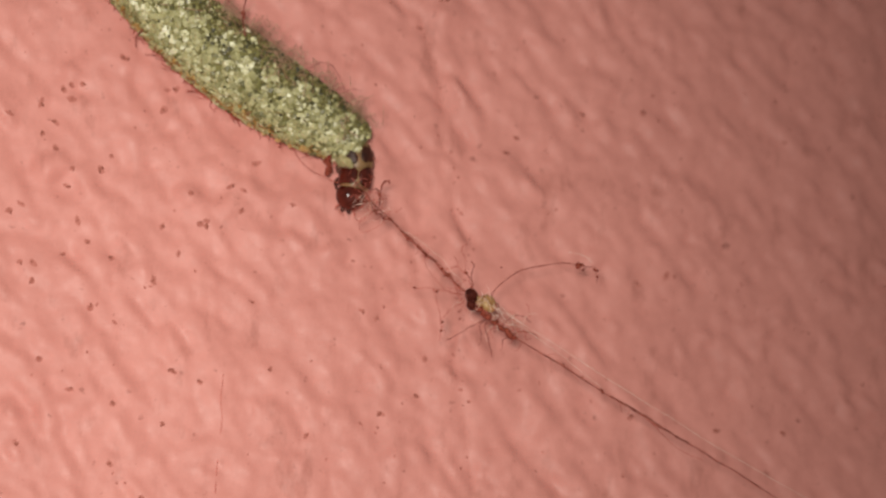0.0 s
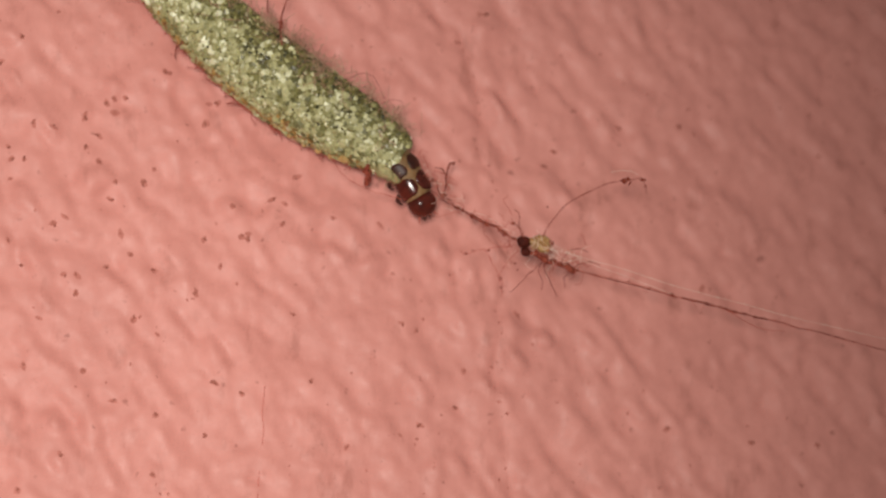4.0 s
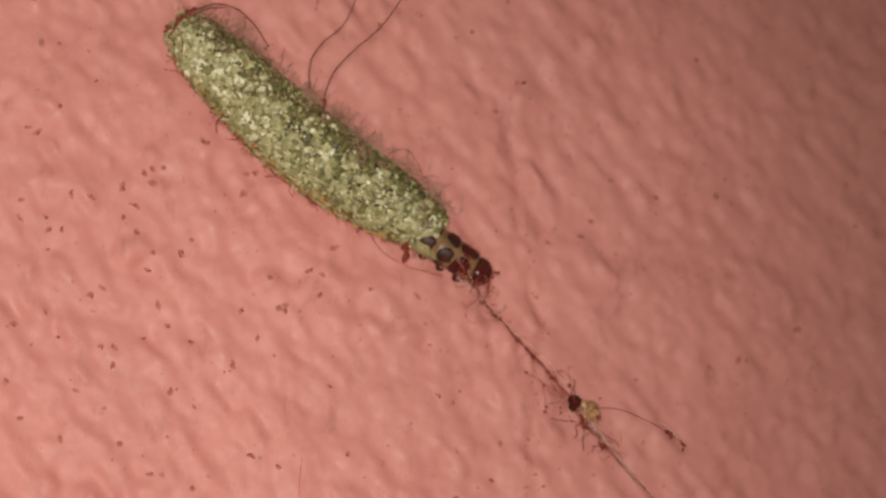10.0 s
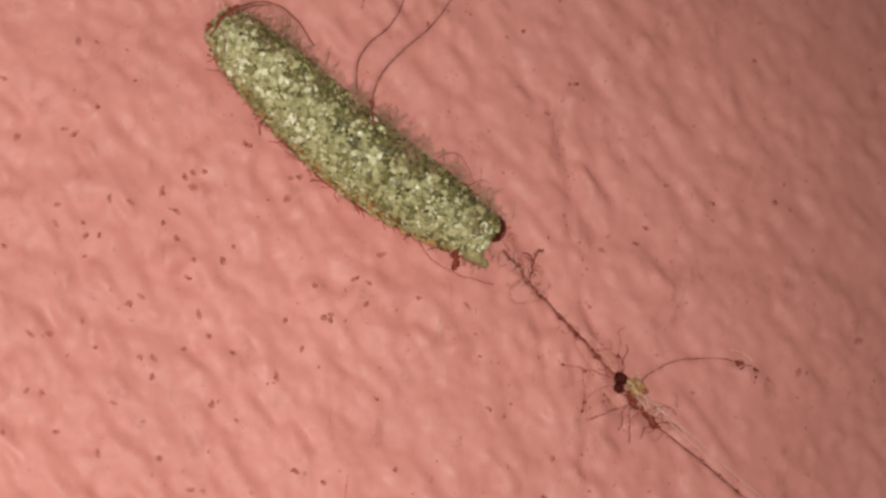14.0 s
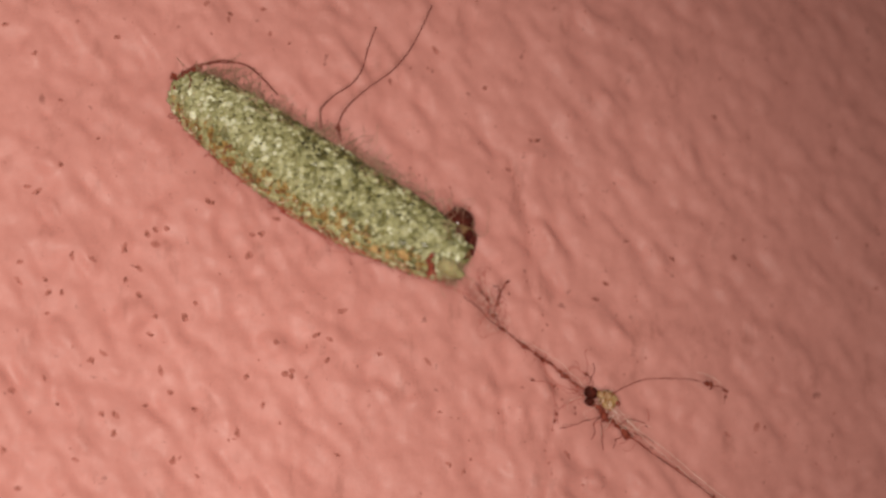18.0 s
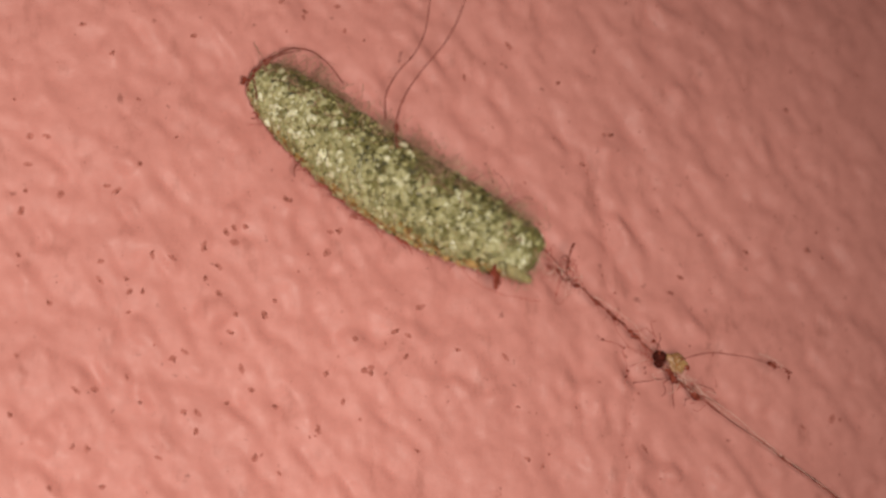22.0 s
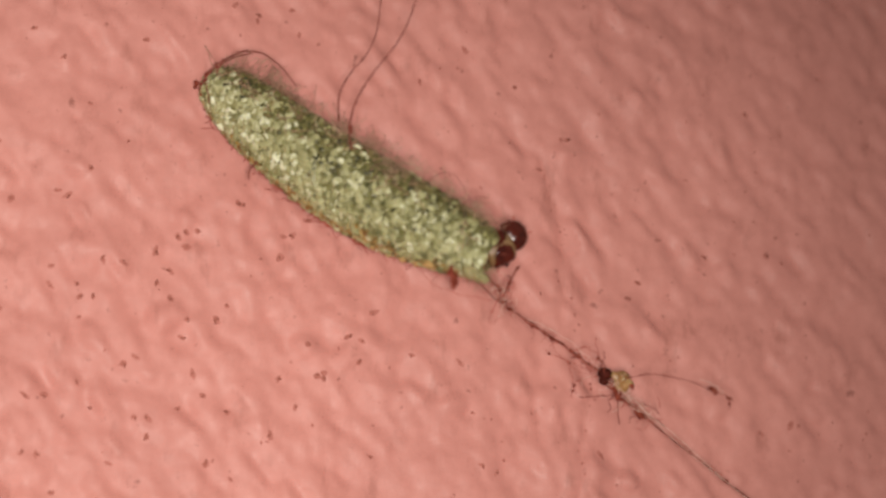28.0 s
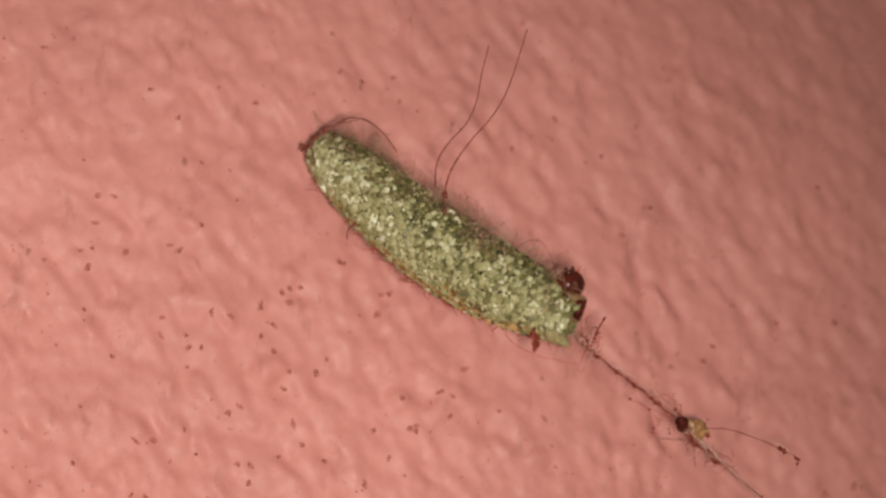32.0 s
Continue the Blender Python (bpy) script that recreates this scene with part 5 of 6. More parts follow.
    walk(segments[2], [
        (0, pose(0.002594, -0.001049, -0.001530, 90.52, 44.48, 0.74)),
        (0.5, pose(0.002252, -0.001050, -0.001382, 90.02, 35.21, 0.04)),
        (1, pose(0.002109, -0.001050, -0.001391, 90.00, 35.25, 0.00)),
        (1.5, pose(0.001595, -0.001218, -0.001080, 89.29, 35.49, -1.23)),
        (2, pose(0.002092, -0.001050, -0.001489, 90.00, 35.74, 0.01)),
        (2.5, pose(0.002008, -0.001050, -0.001374, 90.00, 35.50, 0.00)),
        (4.5, pose(0.002406, -0.002740, -0.001992, 85.57, 45.11, -6.23)),
        (5, pose(0.002283, -0.001228, -0.001133, 89.34, 33.49, -1.20)),
        (5.5, pose(0.002557, -0.001049, -0.001672, 90.50, 41.80, 0.75)),
        (6, pose(0.002296, -0.001418, -0.001695, 88.65, 40.16, -2.09)),
        (6.5, pose(0.002401, -0.001050, -0.001544, 90.19, 38.79, 0.30)),
        (7, pose(0.002606, -0.001048, -0.001670, 90.73, 47.03, 1.00)),
        (7.5, pose(0.003484, -0.001020, -0.002990, 92.15, 57.19, 2.56)),
        (8, pose(0.002101, -0.001230, -0.001551, 89.28, 36.31, -1.21)),
        (8.5, pose(0.002658, -0.001424, -0.001799, 89.68, 65.54, -0.35)),
        (9, pose(0.002718, -0.001042, -0.001826, 101.05, 81.54, 11.17)),
        (9.5, pose(0.002117, -0.001050, -0.001235, 90.00, 34.50, 0.00)),
        (10, pose(0.002765, -0.001042, -0.001967, 90.71, 32.76, 1.31)),
        (10.5, pose(0.003113, -0.001231, -0.001929, 90.55, 29.90, 1.10)),
        (11, pose(0.002799, -0.001029, -0.002446, -123.05, 87.01, 146.92)),
        (11.5, pose(0.001843, -0.001050, -0.001046, 90.00, 34.50, 0.00)),
        (12, pose(0.002010, -0.001403, -0.001376, 88.57, 35.48, -2.46)),
        (12.5, pose(0.002064, -0.001404, -0.001360, 88.59, 35.23, -2.45)),
        (13, pose(0.002459, -0.001049, -0.001313, 90.31, 37.92, 0.50)),
        (13.5, pose(0.002375, -0.001050, -0.001357, 90.06, 33.73, 0.10)),
        (14, pose(0.001441, -0.001050, -0.000770, 90.00, 34.50, 0.00)),
        (14.5, pose(0.001650, -0.001063, -0.000530, 90.00, 32.50, 0.00)),
        (16.5, pose(0.002165, -0.003726, -0.001732, 89.48, 2.32, -12.71)),
        (17, pose(0.001158, -0.003765, -0.000910, 78.68, 34.40, -19.52)),
        (17.5, pose(0.001551, -0.002990, -0.000940, 82.46, 34.02, -13.31)),
        (18, pose(0.001399, -0.004553, -0.000934, 76.41, 32.84, -24.02)),
        (18.5, pose(0.001628, -0.005233, -0.001145, 77.84, 26.25, -25.97)),
        (19, pose(0.000321, -0.005980, -0.000335, 69.31, 30.45, -36.69)),
        (19.5, pose(0.000919, -0.004735, -0.001144, 73.55, 35.03, -27.22)),
        (20, pose(0.000770, -0.004800, -0.000918, 73.17, 34.30, -28.23)),
        (20.5, pose(-0.000016, -0.005557, -0.000266, 69.01, 31.82, -36.04)),
        (21, pose(0.000306, -0.005178, -0.000262, 71.75, 31.58, -32.20)),
        (21.5, pose(0.000075, -0.005020, -0.000121, 71.59, 31.79, -32.29)),
        (22, pose(-0.000128, -0.004639, -0.000223, 71.88, 33.70, -30.53)),
        (22.5, pose(0.000053, -0.004733, -0.000319, 72.03, 33.49, -30.45)),
        (23, pose(0.000223, -0.005020, -0.000495, 71.25, 33.38, -31.67)),
        (23.5, pose(0.000469, -0.004738, -0.000410, 73.39, 32.70, -28.90)),
        (24, pose(0.000905, -0.004920, -0.000681, 74.15, 32.76, -27.69)),
        (24.5, pose(0.001141, -0.005123, -0.000952, 73.25, 32.92, -28.98)),
        (26.5, pose(0.000735, -0.004910, -0.000699, 73.11, 33.13, -29.06)),
        (27, pose(0.000368, -0.004707, -0.000425, 73.11, 33.13, -29.06)),
        (27.5, pose(0.000616, -0.004832, -0.000564, 73.25, 32.92, -28.98)),
        (28, pose(0.001188, -0.005122, -0.000888, 73.54, 32.48, -28.83)),
        (28.5, pose(0.000771, -0.004931, -0.000726, 73.11, 33.13, -29.06)),
        (29, pose(0.000849, -0.005146, -0.000737, 72.63, 32.62, -30.12)),
        (29.5, pose(0.000538, -0.004978, -0.000552, 72.49, 32.84, -30.20)),
        (30, pose(0.000689, -0.005066, -0.000665, 72.49, 32.84, -30.20)),
        (30.5, pose(0.000615, -0.005036, -0.000656, 72.34, 33.05, -30.28)),
        (31, pose(0.000726, -0.004893, -0.000645, 73.25, 32.92, -28.98)),
        (31.5, pose(0.000520, -0.004742, -0.000357, 73.68, 32.26, -28.75)),
        (32, pose(0.000446, -0.005800, -0.000904, 68.57, 33.40, -35.50)),
    ])
    walk(segments[3], [
        (0, pose(0.002011, -0.001050, -0.001109, 90.00, 34.25, 0.00)),
        (0.5, pose(0.001660, -0.001050, -0.000972, 90.00, 34.75, 0.00)),
        (1, pose(0.001521, -0.001050, -0.000976, 90.00, 35.25, 0.00)),
        (1.5, pose(0.001009, -0.001205, -0.000662, 89.29, 35.49, -1.23)),
        (2, pose(0.001508, -0.001050, -0.001069, 90.00, 35.75, 0.00)),
        (2.5, pose(0.001421, -0.001050, -0.000956, 90.00, 35.50, 0.00)),
        (4.5, pose(0.001857, -0.002647, -0.001537, 83.34, 36.23, -11.18)),
        (5, pose(0.001683, -0.001215, -0.000736, 89.34, 33.49, -1.20)),
        (5.5, pose(0.001978, -0.001050, -0.001245, 90.00, 35.00, 0.00)),
        (6, pose(0.001715, -0.001393, -0.001271, 88.55, 35.97, -2.47)),
        (6.5, pose(0.001812, -0.001050, -0.001130, 90.00, 35.00, 0.00)),
        (7, pose(0.002036, -0.001050, -0.001233, 90.00, 34.75, 0.00)),
        (7.5, pose(0.003074, -0.001036, -0.002398, 91.49, 52.92, 1.86)),
        (8, pose(0.001519, -0.001217, -0.001128, 89.27, 35.99, -1.24)),
        (8.5, pose(0.002146, -0.001406, -0.001309, 88.61, 34.73, -2.43)),
        (9, pose(0.002277, -0.001050, -0.001290, 90.01, 34.65, 0.02)),
        (9.5, pose(0.001524, -0.001050, -0.000827, 90.00, 34.50, 0.00)),
        (10, pose(0.002165, -0.001050, -0.001569, 90.08, 34.32, 0.14)),
        (10.5, pose(0.002500, -0.001235, -0.001552, 89.66, 33.54, -0.61)),
        (11, pose(0.002674, -0.001046, -0.001745, 91.68, 62.12, 1.91)),
        (11.5, pose(0.001249, -0.001050, -0.000639, 90.00, 34.50, 0.00)),
        (12, pose(0.001424, -0.001378, -0.000958, 88.57, 35.48, -2.46)),
        (12.5, pose(0.001476, -0.001379, -0.000944, 88.59, 35.23, -2.45)),
        (13, pose(0.001864, -0.001050, -0.000908, 90.00, 33.75, 0.00)),
        (13.5, pose(0.001780, -0.001050, -0.000952, 90.00, 34.25, 0.00)),
        (14, pose(0.000847, -0.001050, -0.000362, 90.00, 34.50, 0.00)),
        (14.5, pose(0.001042, -0.001063, -0.000143, 90.00, 32.50, 0.00)),
        (16.5, pose(0.001576, -0.003552, -0.001368, 79.76, 35.49, -17.28)),
        (17, pose(0.000598, -0.003566, -0.000504, 78.68, 34.40, -19.52)),
        (17.5, pose(0.000970, -0.002852, -0.000537, 82.46, 34.02, -13.31)),
        (18, pose(0.000847, -0.004307, -0.000544, 76.41, 32.84, -24.02)),
        (18.5, pose(0.001088, -0.004952, -0.000761, 74.43, 32.31, -27.54)),
        (19, pose(-0.000177, -0.005609, 0.000030, 69.31, 30.45, -36.69)),
        (19.5, pose(0.000395, -0.004466, -0.000731, 73.55, 35.03, -27.22)),
        (20, pose(0.000246, -0.004519, -0.000513, 73.17, 34.30, -28.23)),
        (20.5, pose(-0.000510, -0.005197, 0.000113, 69.01, 31.82, -36.04)),
        (21, pose(-0.000213, -0.004851, 0.000115, 71.75, 31.58, -32.20)),
        (21.5, pose(-0.000443, -0.004693, 0.000258, 71.59, 31.79, -32.29)),
        (22, pose(-0.000644, -0.004335, 0.000177, 71.88, 33.70, -30.53)),
        (22.5, pose(-0.000465, -0.004429, 0.000078, 72.03, 33.49, -30.45)),
        (23, pose(-0.000288, -0.004705, -0.000099, 71.25, 33.38, -31.67)),
        (23.5, pose(-0.000061, -0.004446, -0.000021, 73.39, 32.70, -28.90)),
        (24, pose(0.000369, -0.004639, -0.000292, 74.15, 32.76, -27.69)),
        (24.5, pose(0.000612, -0.004830, -0.000561, 73.25, 32.92, -28.98)),
        (26.5, pose(0.000208, -0.004618, -0.000305, 73.11, 33.13, -29.06)),
        (27, pose(-0.000159, -0.004414, -0.000032, 73.11, 33.13, -29.06)),
        (27.5, pose(0.000087, -0.004539, -0.000173, 73.25, 32.92, -28.98)),
        (28, pose(0.000656, -0.004829, -0.000501, 73.54, 32.48, -28.83)),
        (28.5, pose(0.000244, -0.004638, -0.000333, 73.11, 33.13, -29.06)),
        (29, pose(0.000325, -0.004842, -0.000349, 72.63, 32.62, -30.12)),
        (29.5, pose(0.000015, -0.004674, -0.000162, 72.49, 32.84, -30.20)),
        (30, pose(0.000166, -0.004762, -0.000274, 72.49, 32.84, -30.20)),
        (30.5, pose(0.000094, -0.004732, -0.000263, 72.34, 33.05, -30.28)),
        (31, pose(0.000197, -0.004600, -0.000254, 73.25, 32.92, -28.98)),
        (31.5, pose(-0.000014, -0.004450, 0.000027, 73.68, 32.26, -28.75)),
        (32, pose(-0.000043, -0.005451, -0.000508, 68.57, 33.40, -35.50)),
    ])
    strand_rows = [
        (0, pose(0.006073, -0.003600, -0.007343, 90.00, 31.57, 0.00)),
        (0.5, pose(0.006567, -0.003600, -0.007421, 100.00, 30.32, 0.00)),
        (1, pose(0.006654, -0.005400, -0.004711, 110.00, -0.09, 0.00)),
        (1.5, pose(0.006141, -0.005400, -0.001588, 110.00, -19.85, 0.00)),
        (2, pose(0.006430, -0.005400, -0.003701, 110.00, -1.27, 0.00)),
        (2.5, pose(0.006908, -0.005000, -0.004208, 110.83, 5.57, 0.00)),
        (4.5, pose(0.005957, -0.005000, -0.005658, 114.17, 15.41, 0.00)),
        (5, pose(0.005831, -0.005400, -0.005482, 115.00, 24.70, 0.00)),
        (5.5, pose(0.005275, -0.001900, -0.008530, 120.00, 64.89, 0.00)),
        (6, pose(0.005723, -0.001900, -0.008059, 125.00, 51.30, 0.00)),
        (6.5, pose(0.006232, -0.001900, -0.008043, 121.50, 52.71, 0.00)),
        (7, pose(0.006228, -0.001900, -0.008228, 118.00, 48.32, 0.00)),
        (7.5, pose(0.008029, -0.001900, -0.006938, 110.00, 38.21, 0.00)),
        (8, pose(0.005411, -0.001900, -0.007603, 102.00, 52.21, 0.00)),
        (8.5, pose(0.006313, -0.001900, -0.007895, 111.00, 48.46, 0.00)),
        (9, pose(0.006554, -0.001900, -0.007491, 120.00, 40.43, 0.00)),
        (9.5, pose(0.007160, -0.001900, -0.007469, 142.00, 43.88, 0.00)),
        (10, pose(0.007449, -0.001900, -0.007552, 164.00, 47.20, 0.00)),
        (10.5, pose(0.007708, -0.001900, -0.007637, 156.00, 46.41, 0.00)),
        (11, pose(0.006680, -0.001900, -0.007352, 148.00, 43.05, 0.00)),
        (11.5, pose(0.007212, -0.001900, -0.007594, 135.00, 51.59, 0.00)),
        (12, pose(0.007048, -0.001900, -0.007403, 122.00, 40.03, 0.00)),
        (12.5, pose(0.007408, -0.001900, -0.007395, 130.00, 38.30, 0.00)),
        (13, pose(0.007023, -0.001900, -0.007324, 138.00, 41.70, 0.00)),
        (13.5, pose(0.007345, -0.001900, -0.007399, 125.00, 41.49, 0.00)),
        (14, pose(0.007118, -0.001900, -0.006427, 112.00, 38.71, 0.00)),
        (14.5, pose(0.007222, -0.001900, -0.006376, 113.00, 38.33, 0.00)),
        (16.5, pose(0.007122, -0.002500, -0.006858, 117.00, 25.99, 0.00)),
        (17, pose(0.006898, -0.002610, -0.006953, 118.00, 37.47, 0.00)),
        (17.5, pose(0.007389, -0.002332, -0.007061, 127.50, 38.01, 0.00)),
        (18, pose(0.007230, -0.002829, -0.005188, 137.00, 35.04, 0.00)),
        (18.5, pose(0.007371, -0.002989, -0.005066, 156.50, 24.20, 0.00)),
        (19, pose(0.006845, -0.003397, -0.002807, 176.00, 36.37, 0.00)),
        (19.5, pose(0.006752, -0.002936, -0.005118, 166.00, 27.90, 0.00)),
        (20, pose(0.006809, -0.002989, -0.004621, 156.00, 34.18, 0.00)),
        (20.5, pose(0.007016, -0.003347, -0.003207, 163.00, 36.15, 0.00)),
        (21, pose(0.006843, -0.003196, -0.003788, 170.00, 37.07, 0.00)),
        (21.5, pose(0.007194, -0.003196, -0.003419, 163.00, 40.55, 0.00)),
        (22, pose(0.006827, -0.003093, -0.004230, 156.00, 35.15, 0.00)),
        (22.5, pose(0.007072, -0.003093, -0.004524, 148.50, 33.19, 0.00)),
        (23, pose(0.005810, -0.003145, -0.005672, 141.00, 44.12, 0.00)),
        (23.5, pose(0.006451, -0.003041, -0.005635, 139.50, 26.30, 0.00)),
        (24, pose(0.006233, -0.002989, -0.006143, 138.00, 44.34, 0.00)),
        (24.5, pose(0.005968, -0.003041, -0.006173, 143.00, 36.44, 0.00)),
        (26.5, pose(0.006578, -0.003041, -0.006211, 163.00, 43.73, 0.00)),
        (27, pose(0.006117, -0.003041, -0.003431, 168.00, 36.39, 0.00)),
        (27.5, pose(0.006622, -0.003041, -0.003924, 164.00, 38.79, 0.00)),
        (28, pose(0.006531, -0.003041, -0.004607, 160.00, 37.68, 0.00)),
        (28.5, pose(0.006807, -0.003041, -0.004568, 159.00, 39.52, 0.00)),
        (29, pose(0.006535, -0.003093, -0.004620, 158.00, 37.55, 0.00)),
        (29.5, pose(0.006747, -0.003093, -0.004666, 158.00, 38.64, 0.00)),
        (30, pose(0.006512, -0.003093, -0.004687, 158.00, 37.43, 0.00)),
        (30.5, pose(0.006483, -0.003093, -0.004642, 158.00, 36.58, 0.00)),
        (31, pose(0.006590, -0.003041, -0.004624, 158.00, 37.57, 0.00)),
        (31.5, pose(0.006341, -0.003041, -0.004757, 163.00, 34.37, 0.00)),
        (32, pose(0.006359, -0.003298, -0.004194, 168.00, 36.99, 0.00)),
    ]
    walk(strand, strand_rows)
    walk(dead_ant, strand_rows)
    walk(upper_thread, [
        (0, pose(0.000000, 0.000000, 0.000000, -0.00, 0.00, -12.42)),
        (0.5, pose(0.000000, 0.000000, 0.000000, -9.49, -15.91, -0.52)),
        (1, pose(0.000000, 0.000000, 0.000000, -12.58, -36.92, -6.62)),
        (1.5, pose(0.000000, 0.000000, 0.000000, 4.57, -47.81, -25.31)),
        (2, pose(0.000000, 0.000000, 0.000000, -11.29, -46.14, -4.22)),
        (2.5, pose(0.000000, 0.000000, 0.000000, -13.57, -48.10, -0.99)),
        (4.5, pose(0.000000, 0.000000, 0.000000, -4.71, -60.26, -9.37)),
        (5, pose(0.000000, 0.000000, 0.000000, -8.71, -59.62, -5.54)),
        (5.5, pose(0.000000, 0.000000, 0.000000, -33.13, -19.70, 14.95)),
        (6, pose(0.000000, 0.000000, 0.000000, -34.59, -5.72, -8.22)),
        (6.5, pose(0.000000, 0.000000, 0.000000, -31.33, -3.45, -5.64)),
        (7, pose(0.000000, 0.000000, 0.000000, -27.71, -4.22, -7.97)),
        (7.5, pose(0.000000, 0.000000, 0.000000, -18.55, -7.61, -21.54)),
        (8, pose(0.000000, 0.000000, 0.000000, -11.73, -2.57, -12.19)),
        (8.5, pose(0.000000, 0.000000, 0.000000, -20.91, -1.96, -5.12)),
        (9, pose(0.000000, 0.000000, 0.000000, -29.97, -1.51, -2.61)),
        (9.5, pose(0.000000, 0.000000, 0.000000, -51.99, -1.32, -1.03)),
        (10, pose(0.000000, 0.000000, 0.000000, -74.00, -0.41, -0.12)),
        (10.5, pose(0.000000, 0.000000, 0.000000, -66.01, -1.78, 1.96)),
        (11, pose(0.000000, 0.000000, 0.000000, -57.95, -5.93, 2.40)),
        (11.5, pose(0.000000, 0.000000, 0.000000, -44.98, 3.30, 7.53)),
        (12, pose(0.000000, 0.000000, 0.000000, -31.99, -1.07, -0.42)),
        (12.5, pose(0.000000, 0.000000, 0.000000, -39.92, -4.12, -0.24)),
        (13, pose(0.000000, 0.000000, 0.000000, -48.14, -3.27, 4.20)),
        (13.5, pose(0.000000, 0.000000, 0.000000, -34.84, -6.35, 0.05)),
        (14, pose(0.000000, 0.000000, 0.000000, -20.99, -8.49, -7.40)),
        (14.5, pose(0.000000, 0.000000, 0.000000, -22.50, -5.50, -6.56)),
        (16.5, pose(0.000000, 0.000000, 0.000000, -28.02, 1.73, -13.90)),
        (17, pose(0.000000, 0.000000, 0.000000, -28.10, 9.98, -3.12)),
        (17.5, pose(0.000000, 0.000000, 0.000000, -37.39, 12.25, -3.53)),
        (18, pose(0.000000, 0.000000, 0.000000, -47.29, 12.00, -7.16)),
        (18.5, pose(0.000000, 0.000000, 0.000000, -66.65, -2.53, -8.50)),
        (19, pose(0.000000, 0.000000, 0.000000, -85.97, 7.43, 0.52)),
        (19.5, pose(0.000000, 0.000000, 0.000000, -75.97, -3.96, -0.99)),
        (20, pose(0.000000, 0.000000, 0.000000, -66.00, -0.80, -0.36)),
        (20.5, pose(0.000000, 0.000000, 0.000000, -72.99, 1.65, 0.50)),
        (21, pose(0.000000, 0.000000, 0.000000, -79.98, 3.21, 0.57)),
        (21.5, pose(0.000000, 0.000000, 0.000000, -72.98, 6.48, -4.02)),
        (22, pose(0.000000, 0.000000, 0.000000, -66.47, 2.75, -11.23)),
        (22.5, pose(0.000000, 0.000000, 0.000000, -59.48, 4.16, -14.07)),
        (23, pose(0.000000, 0.000000, 0.000000, -51.23, 16.10, -8.97)),
        (23.5, pose(0.000000, 0.000000, 0.000000, -51.34, 3.25, -18.29)),
        (24, pose(0.000000, 0.000000, 0.000000, -47.56, 16.87, -5.21)),
        (24.5, pose(0.000000, 0.000000, 0.000000, -53.81, 13.24, -11.74)),
        (26.5, pose(0.000000, 0.000000, 0.000000, -73.21, 25.66, -20.66)),
        (27, pose(0.000000, 0.000000, 0.000000, -78.80, 19.56, -25.05)),
        (27.5, pose(0.000000, 0.000000, 0.000000, -74.00, 14.49, -10.90)),
        (28, pose(0.000000, 0.000000, 0.000000, -69.96, 3.33, 1.21)),
        (28.5, pose(0.000000, 0.000000, 0.000000, -68.91, 12.69, -7.61)),
        (29, pose(0.000000, 0.000000, 0.000000, -68.69, 18.28, -17.54)),
        (29.5, pose(0.000000, 0.000000, 0.000000, -68.27, 18.09, -14.42)),
        (30, pose(0.000000, 0.000000, 0.000000, -68.14, 15.78, -12.00)),
        (30.5, pose(0.000000, 0.000000, 0.000000, -68.00, 8.65, -5.77)),
        (31, pose(0.000000, 0.000000, 0.000000, -67.97, 2.83, 1.15)),
        (31.5, pose(0.000000, 0.000000, 0.000000, -73.00, -0.76, -0.23)),
        (32, pose(0.000000, 0.000000, 0.000000, -78.00, 1.14, 0.24)),
    ])
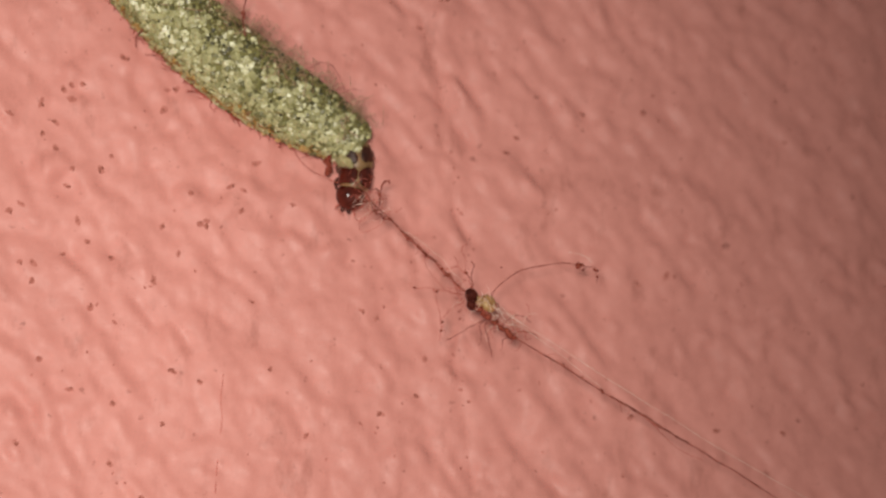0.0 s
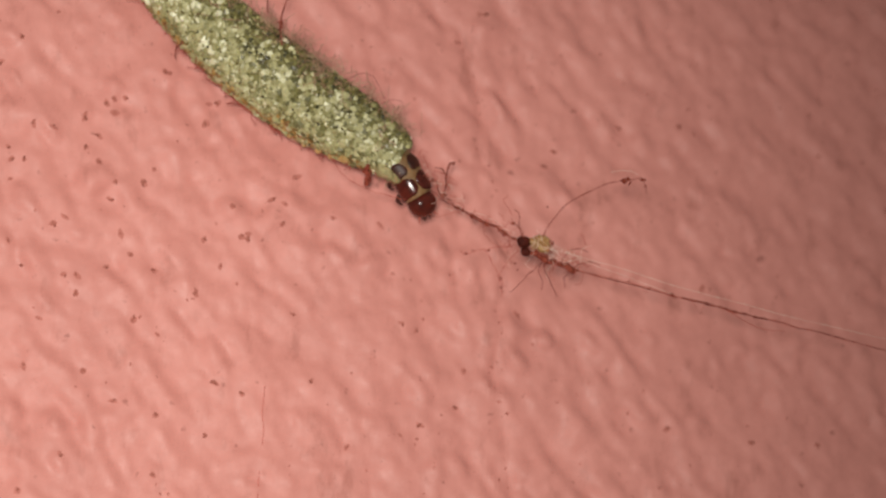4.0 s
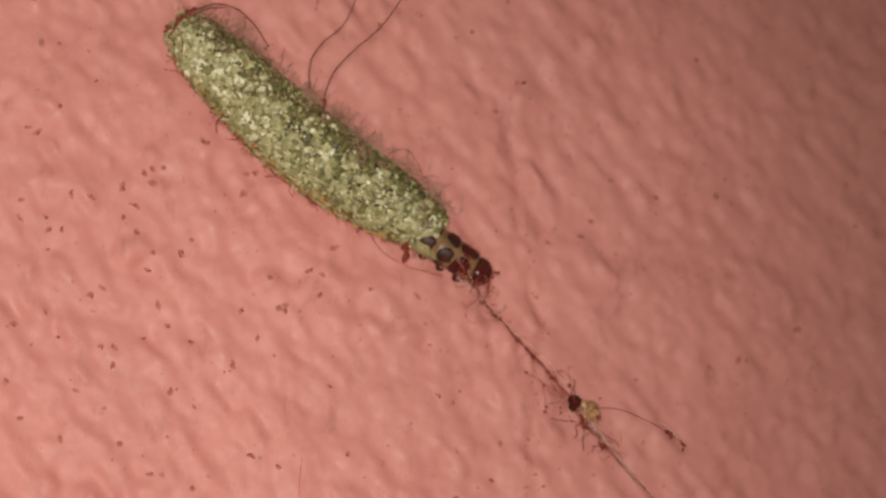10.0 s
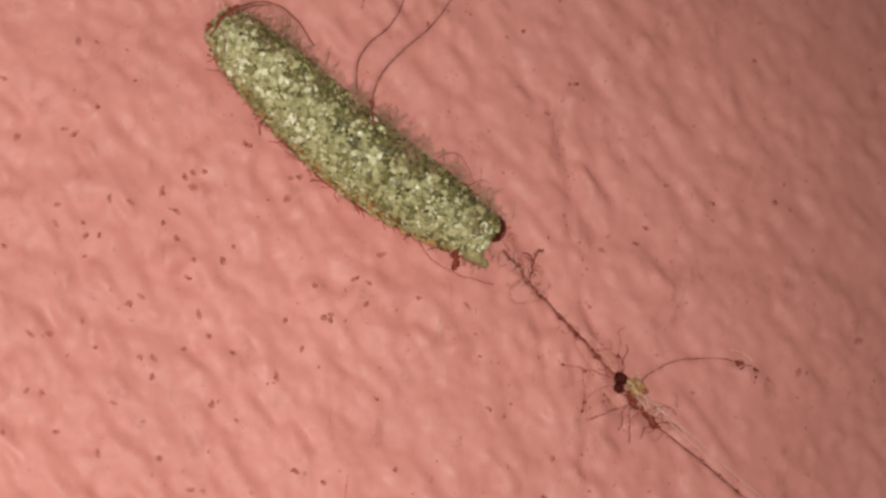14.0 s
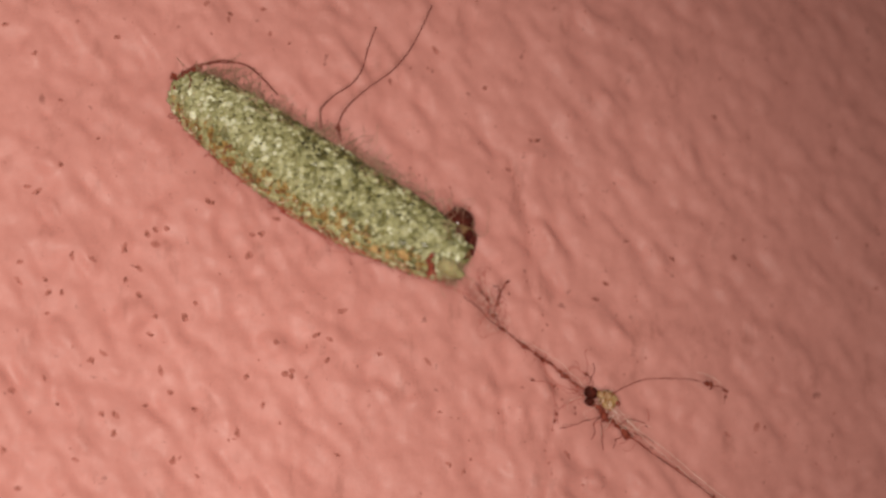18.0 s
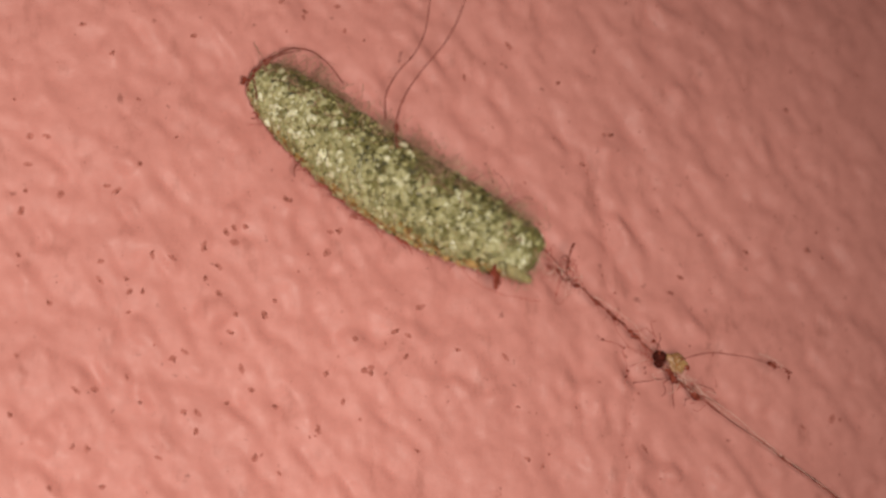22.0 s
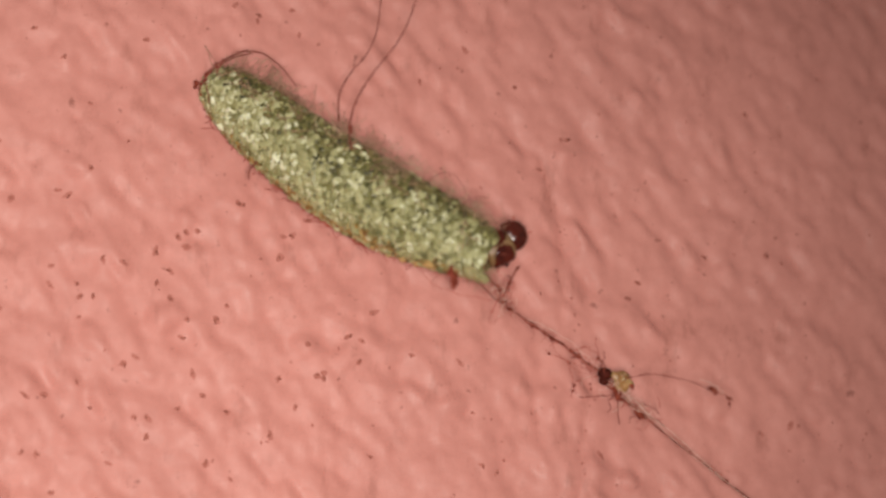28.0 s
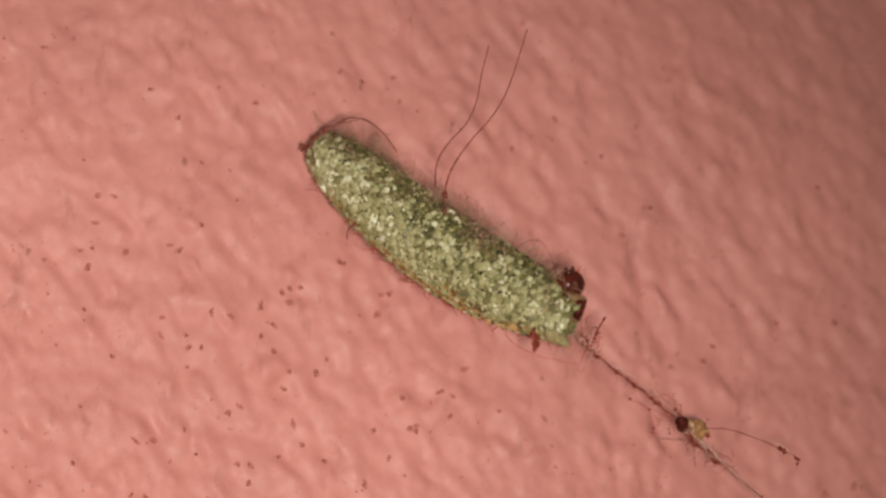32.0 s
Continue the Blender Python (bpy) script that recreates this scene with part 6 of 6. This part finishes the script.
    walk(tuft, [
        (0, pose(-0.003550, 0.000782, 0.000000, 20.88, -50.21, -26.40)),
        (0.5, pose(-0.003132, 0.000029, -0.000893, 8.48, -32.91, -30.57)),
        (1, pose(-0.002606, 0.000303, -0.001971, -8.05, -71.38, 1.53)),
        (1.5, pose(-0.001973, 0.000933, -0.002408, -64.35, -34.54, 66.79)),
        (2, pose(-0.002239, 0.000165, -0.002336, -15.37, -76.63, 11.00)),
        (2.5, pose(-0.002144, 0.000037, -0.002389, -6.36, -58.20, -6.06)),
        (4.5, pose(-0.001642, 0.000271, -0.002913, -22.23, -10.04, -29.21)),
        (5, pose(-0.001738, 0.000168, -0.002978, -15.57, -58.90, 2.51)),
        (5.5, pose(-0.002891, -0.000772, -0.001072, -30.99, 2.20, -12.87)),
        (6, pose(-0.003498, 0.000505, -0.000354, -34.84, 3.84, 7.85)),
        (6.5, pose(-0.003528, 0.000348, -0.000213, -32.82, -1.18, 16.50)),
        (7, pose(-0.003512, 0.000492, -0.000261, -28.98, -6.45, 9.30)),
        (7.5, pose(-0.003274, 0.001293, -0.000470, -21.01, 3.77, 30.96)),
        (8, pose(-0.003478, 0.000751, -0.000160, -13.23, -4.91, 12.14)),
        (8.5, pose(-0.003522, 0.000316, -0.000121, -20.99, 1.58, 7.96)),
        (9, pose(-0.003633, 0.000166, -0.000096, -31.61, -6.89, 12.88)),
        (9.5, pose(-0.003658, 0.000066, -0.000084, -52.80, -3.10, 11.92)),
        (10, pose(-0.003687, 0.000008, -0.000027, -74.14, -7.97, 9.01)),
        (10.5, pose(-0.003585, -0.000123, -0.000111, -66.01, 2.40, 3.99)),
        (11, pose(-0.003476, -0.000146, -0.000361, -57.77, -8.34, 0.99)),
        (11.5, pose(-0.003407, -0.000450, 0.000198, -45.15, -3.96, 4.14)),
        (12, pose(-0.003400, 0.000025, -0.000064, -31.10, -7.96, -11.93)),
        (12.5, pose(-0.003391, 0.000014, -0.000244, -39.90, -3.40, -6.18)),
        (13, pose(-0.003390, -0.000249, -0.000194, -47.42, -10.02, -2.05)),
        (13.5, pose(-0.003439, -0.000003, -0.000382, -34.14, -9.09, -6.45)),
        (14, pose(-0.003462, 0.000450, -0.000521, -20.97, -7.96, -8.91)),
        (14.5, pose(-0.003479, 0.000400, -0.000337, -20.81, -11.72, -12.80)),
        (16.5, pose(-0.003486, 0.000863, 0.000108, -33.60, 11.74, -27.09)),
        (17, pose(-0.003582, 0.000196, 0.000631, -34.25, 15.76, -23.98)),
        (17.5, pose(-0.003562, 0.000220, 0.000775, -39.20, -2.48, -23.20)),
        (18, pose(-0.003562, 0.000447, 0.000763, -54.02, 16.70, -31.32)),
        (18.5, pose(-0.003555, 0.000531, -0.000159, -72.00, 5.48, -40.20)),
        (19, pose(-0.003546, -0.000032, 0.000463, -87.73, 24.63, -58.02)),
        (19.5, pose(-0.003555, 0.000061, -0.000246, -79.73, 8.88, -42.53)),
        (20, pose(-0.003563, 0.000022, -0.000050, -71.35, 27.76, -39.56)),
        (20.5, pose(-0.003584, -0.000031, 0.000103, -78.20, 37.92, -50.37)),
        (21, pose(-0.003602, -0.000036, 0.000202, -84.13, 23.88, -55.42)),
        (21.5, pose(-0.003572, 0.000251, 0.000407, -76.89, 39.00, -45.80)),
        (22, pose(-0.003564, 0.000708, 0.000175, -69.53, 31.91, -34.54)),
        (22.5, pose(-0.003539, 0.000887, 0.000265, -60.80, 32.56, -25.85)),
        (23, pose(-0.003499, 0.000552, 0.001023, -57.97, 27.39, -32.72)),
        (23.5, pose(-0.003481, 0.001150, 0.000208, -58.59, 16.80, -37.61)),
        (24, pose(-0.003487, 0.000318, 0.001062, -57.21, 20.02, -36.53)),
        (24.5, pose(-0.003491, 0.000725, 0.000839, -62.74, 8.99, -43.08)),
        (26.5, pose(-0.003193, 0.001204, 0.001639, -74.65, -1.55, -26.58)),
        (27, pose(-0.003280, 0.001533, 0.001286, -80.45, 25.38, -40.36)),
        (27.5, pose(-0.003430, 0.000660, 0.000903, -77.74, 27.40, -42.28)),
        (28, pose(-0.003628, -0.000077, 0.000211, -77.05, 21.70, -49.34)),
        (28.5, pose(-0.003505, 0.000468, 0.000796, -73.25, 25.82, -38.14)),
        (29, pose(-0.003417, 0.001080, 0.001184, -71.89, 19.02, -34.37)),
        (29.5, pose(-0.003449, 0.000887, 0.001163, -71.80, 20.10, -34.13)),
        (30, pose(-0.003510, 0.000746, 0.001014, -73.22, 16.27, -39.63)),
        (30.5, pose(-0.003549, 0.000359, 0.000543, -73.92, 21.26, -42.65)),
        (31, pose(-0.003576, -0.000072, 0.000177, -74.09, 25.28, -43.78)),
        (31.5, pose(-0.003571, 0.000015, -0.000048, -78.55, 10.89, -47.25)),
        (32, pose(-0.003561, -0.000015, 0.000071, -82.00, 18.95, -48.70)),
    ])


motions()
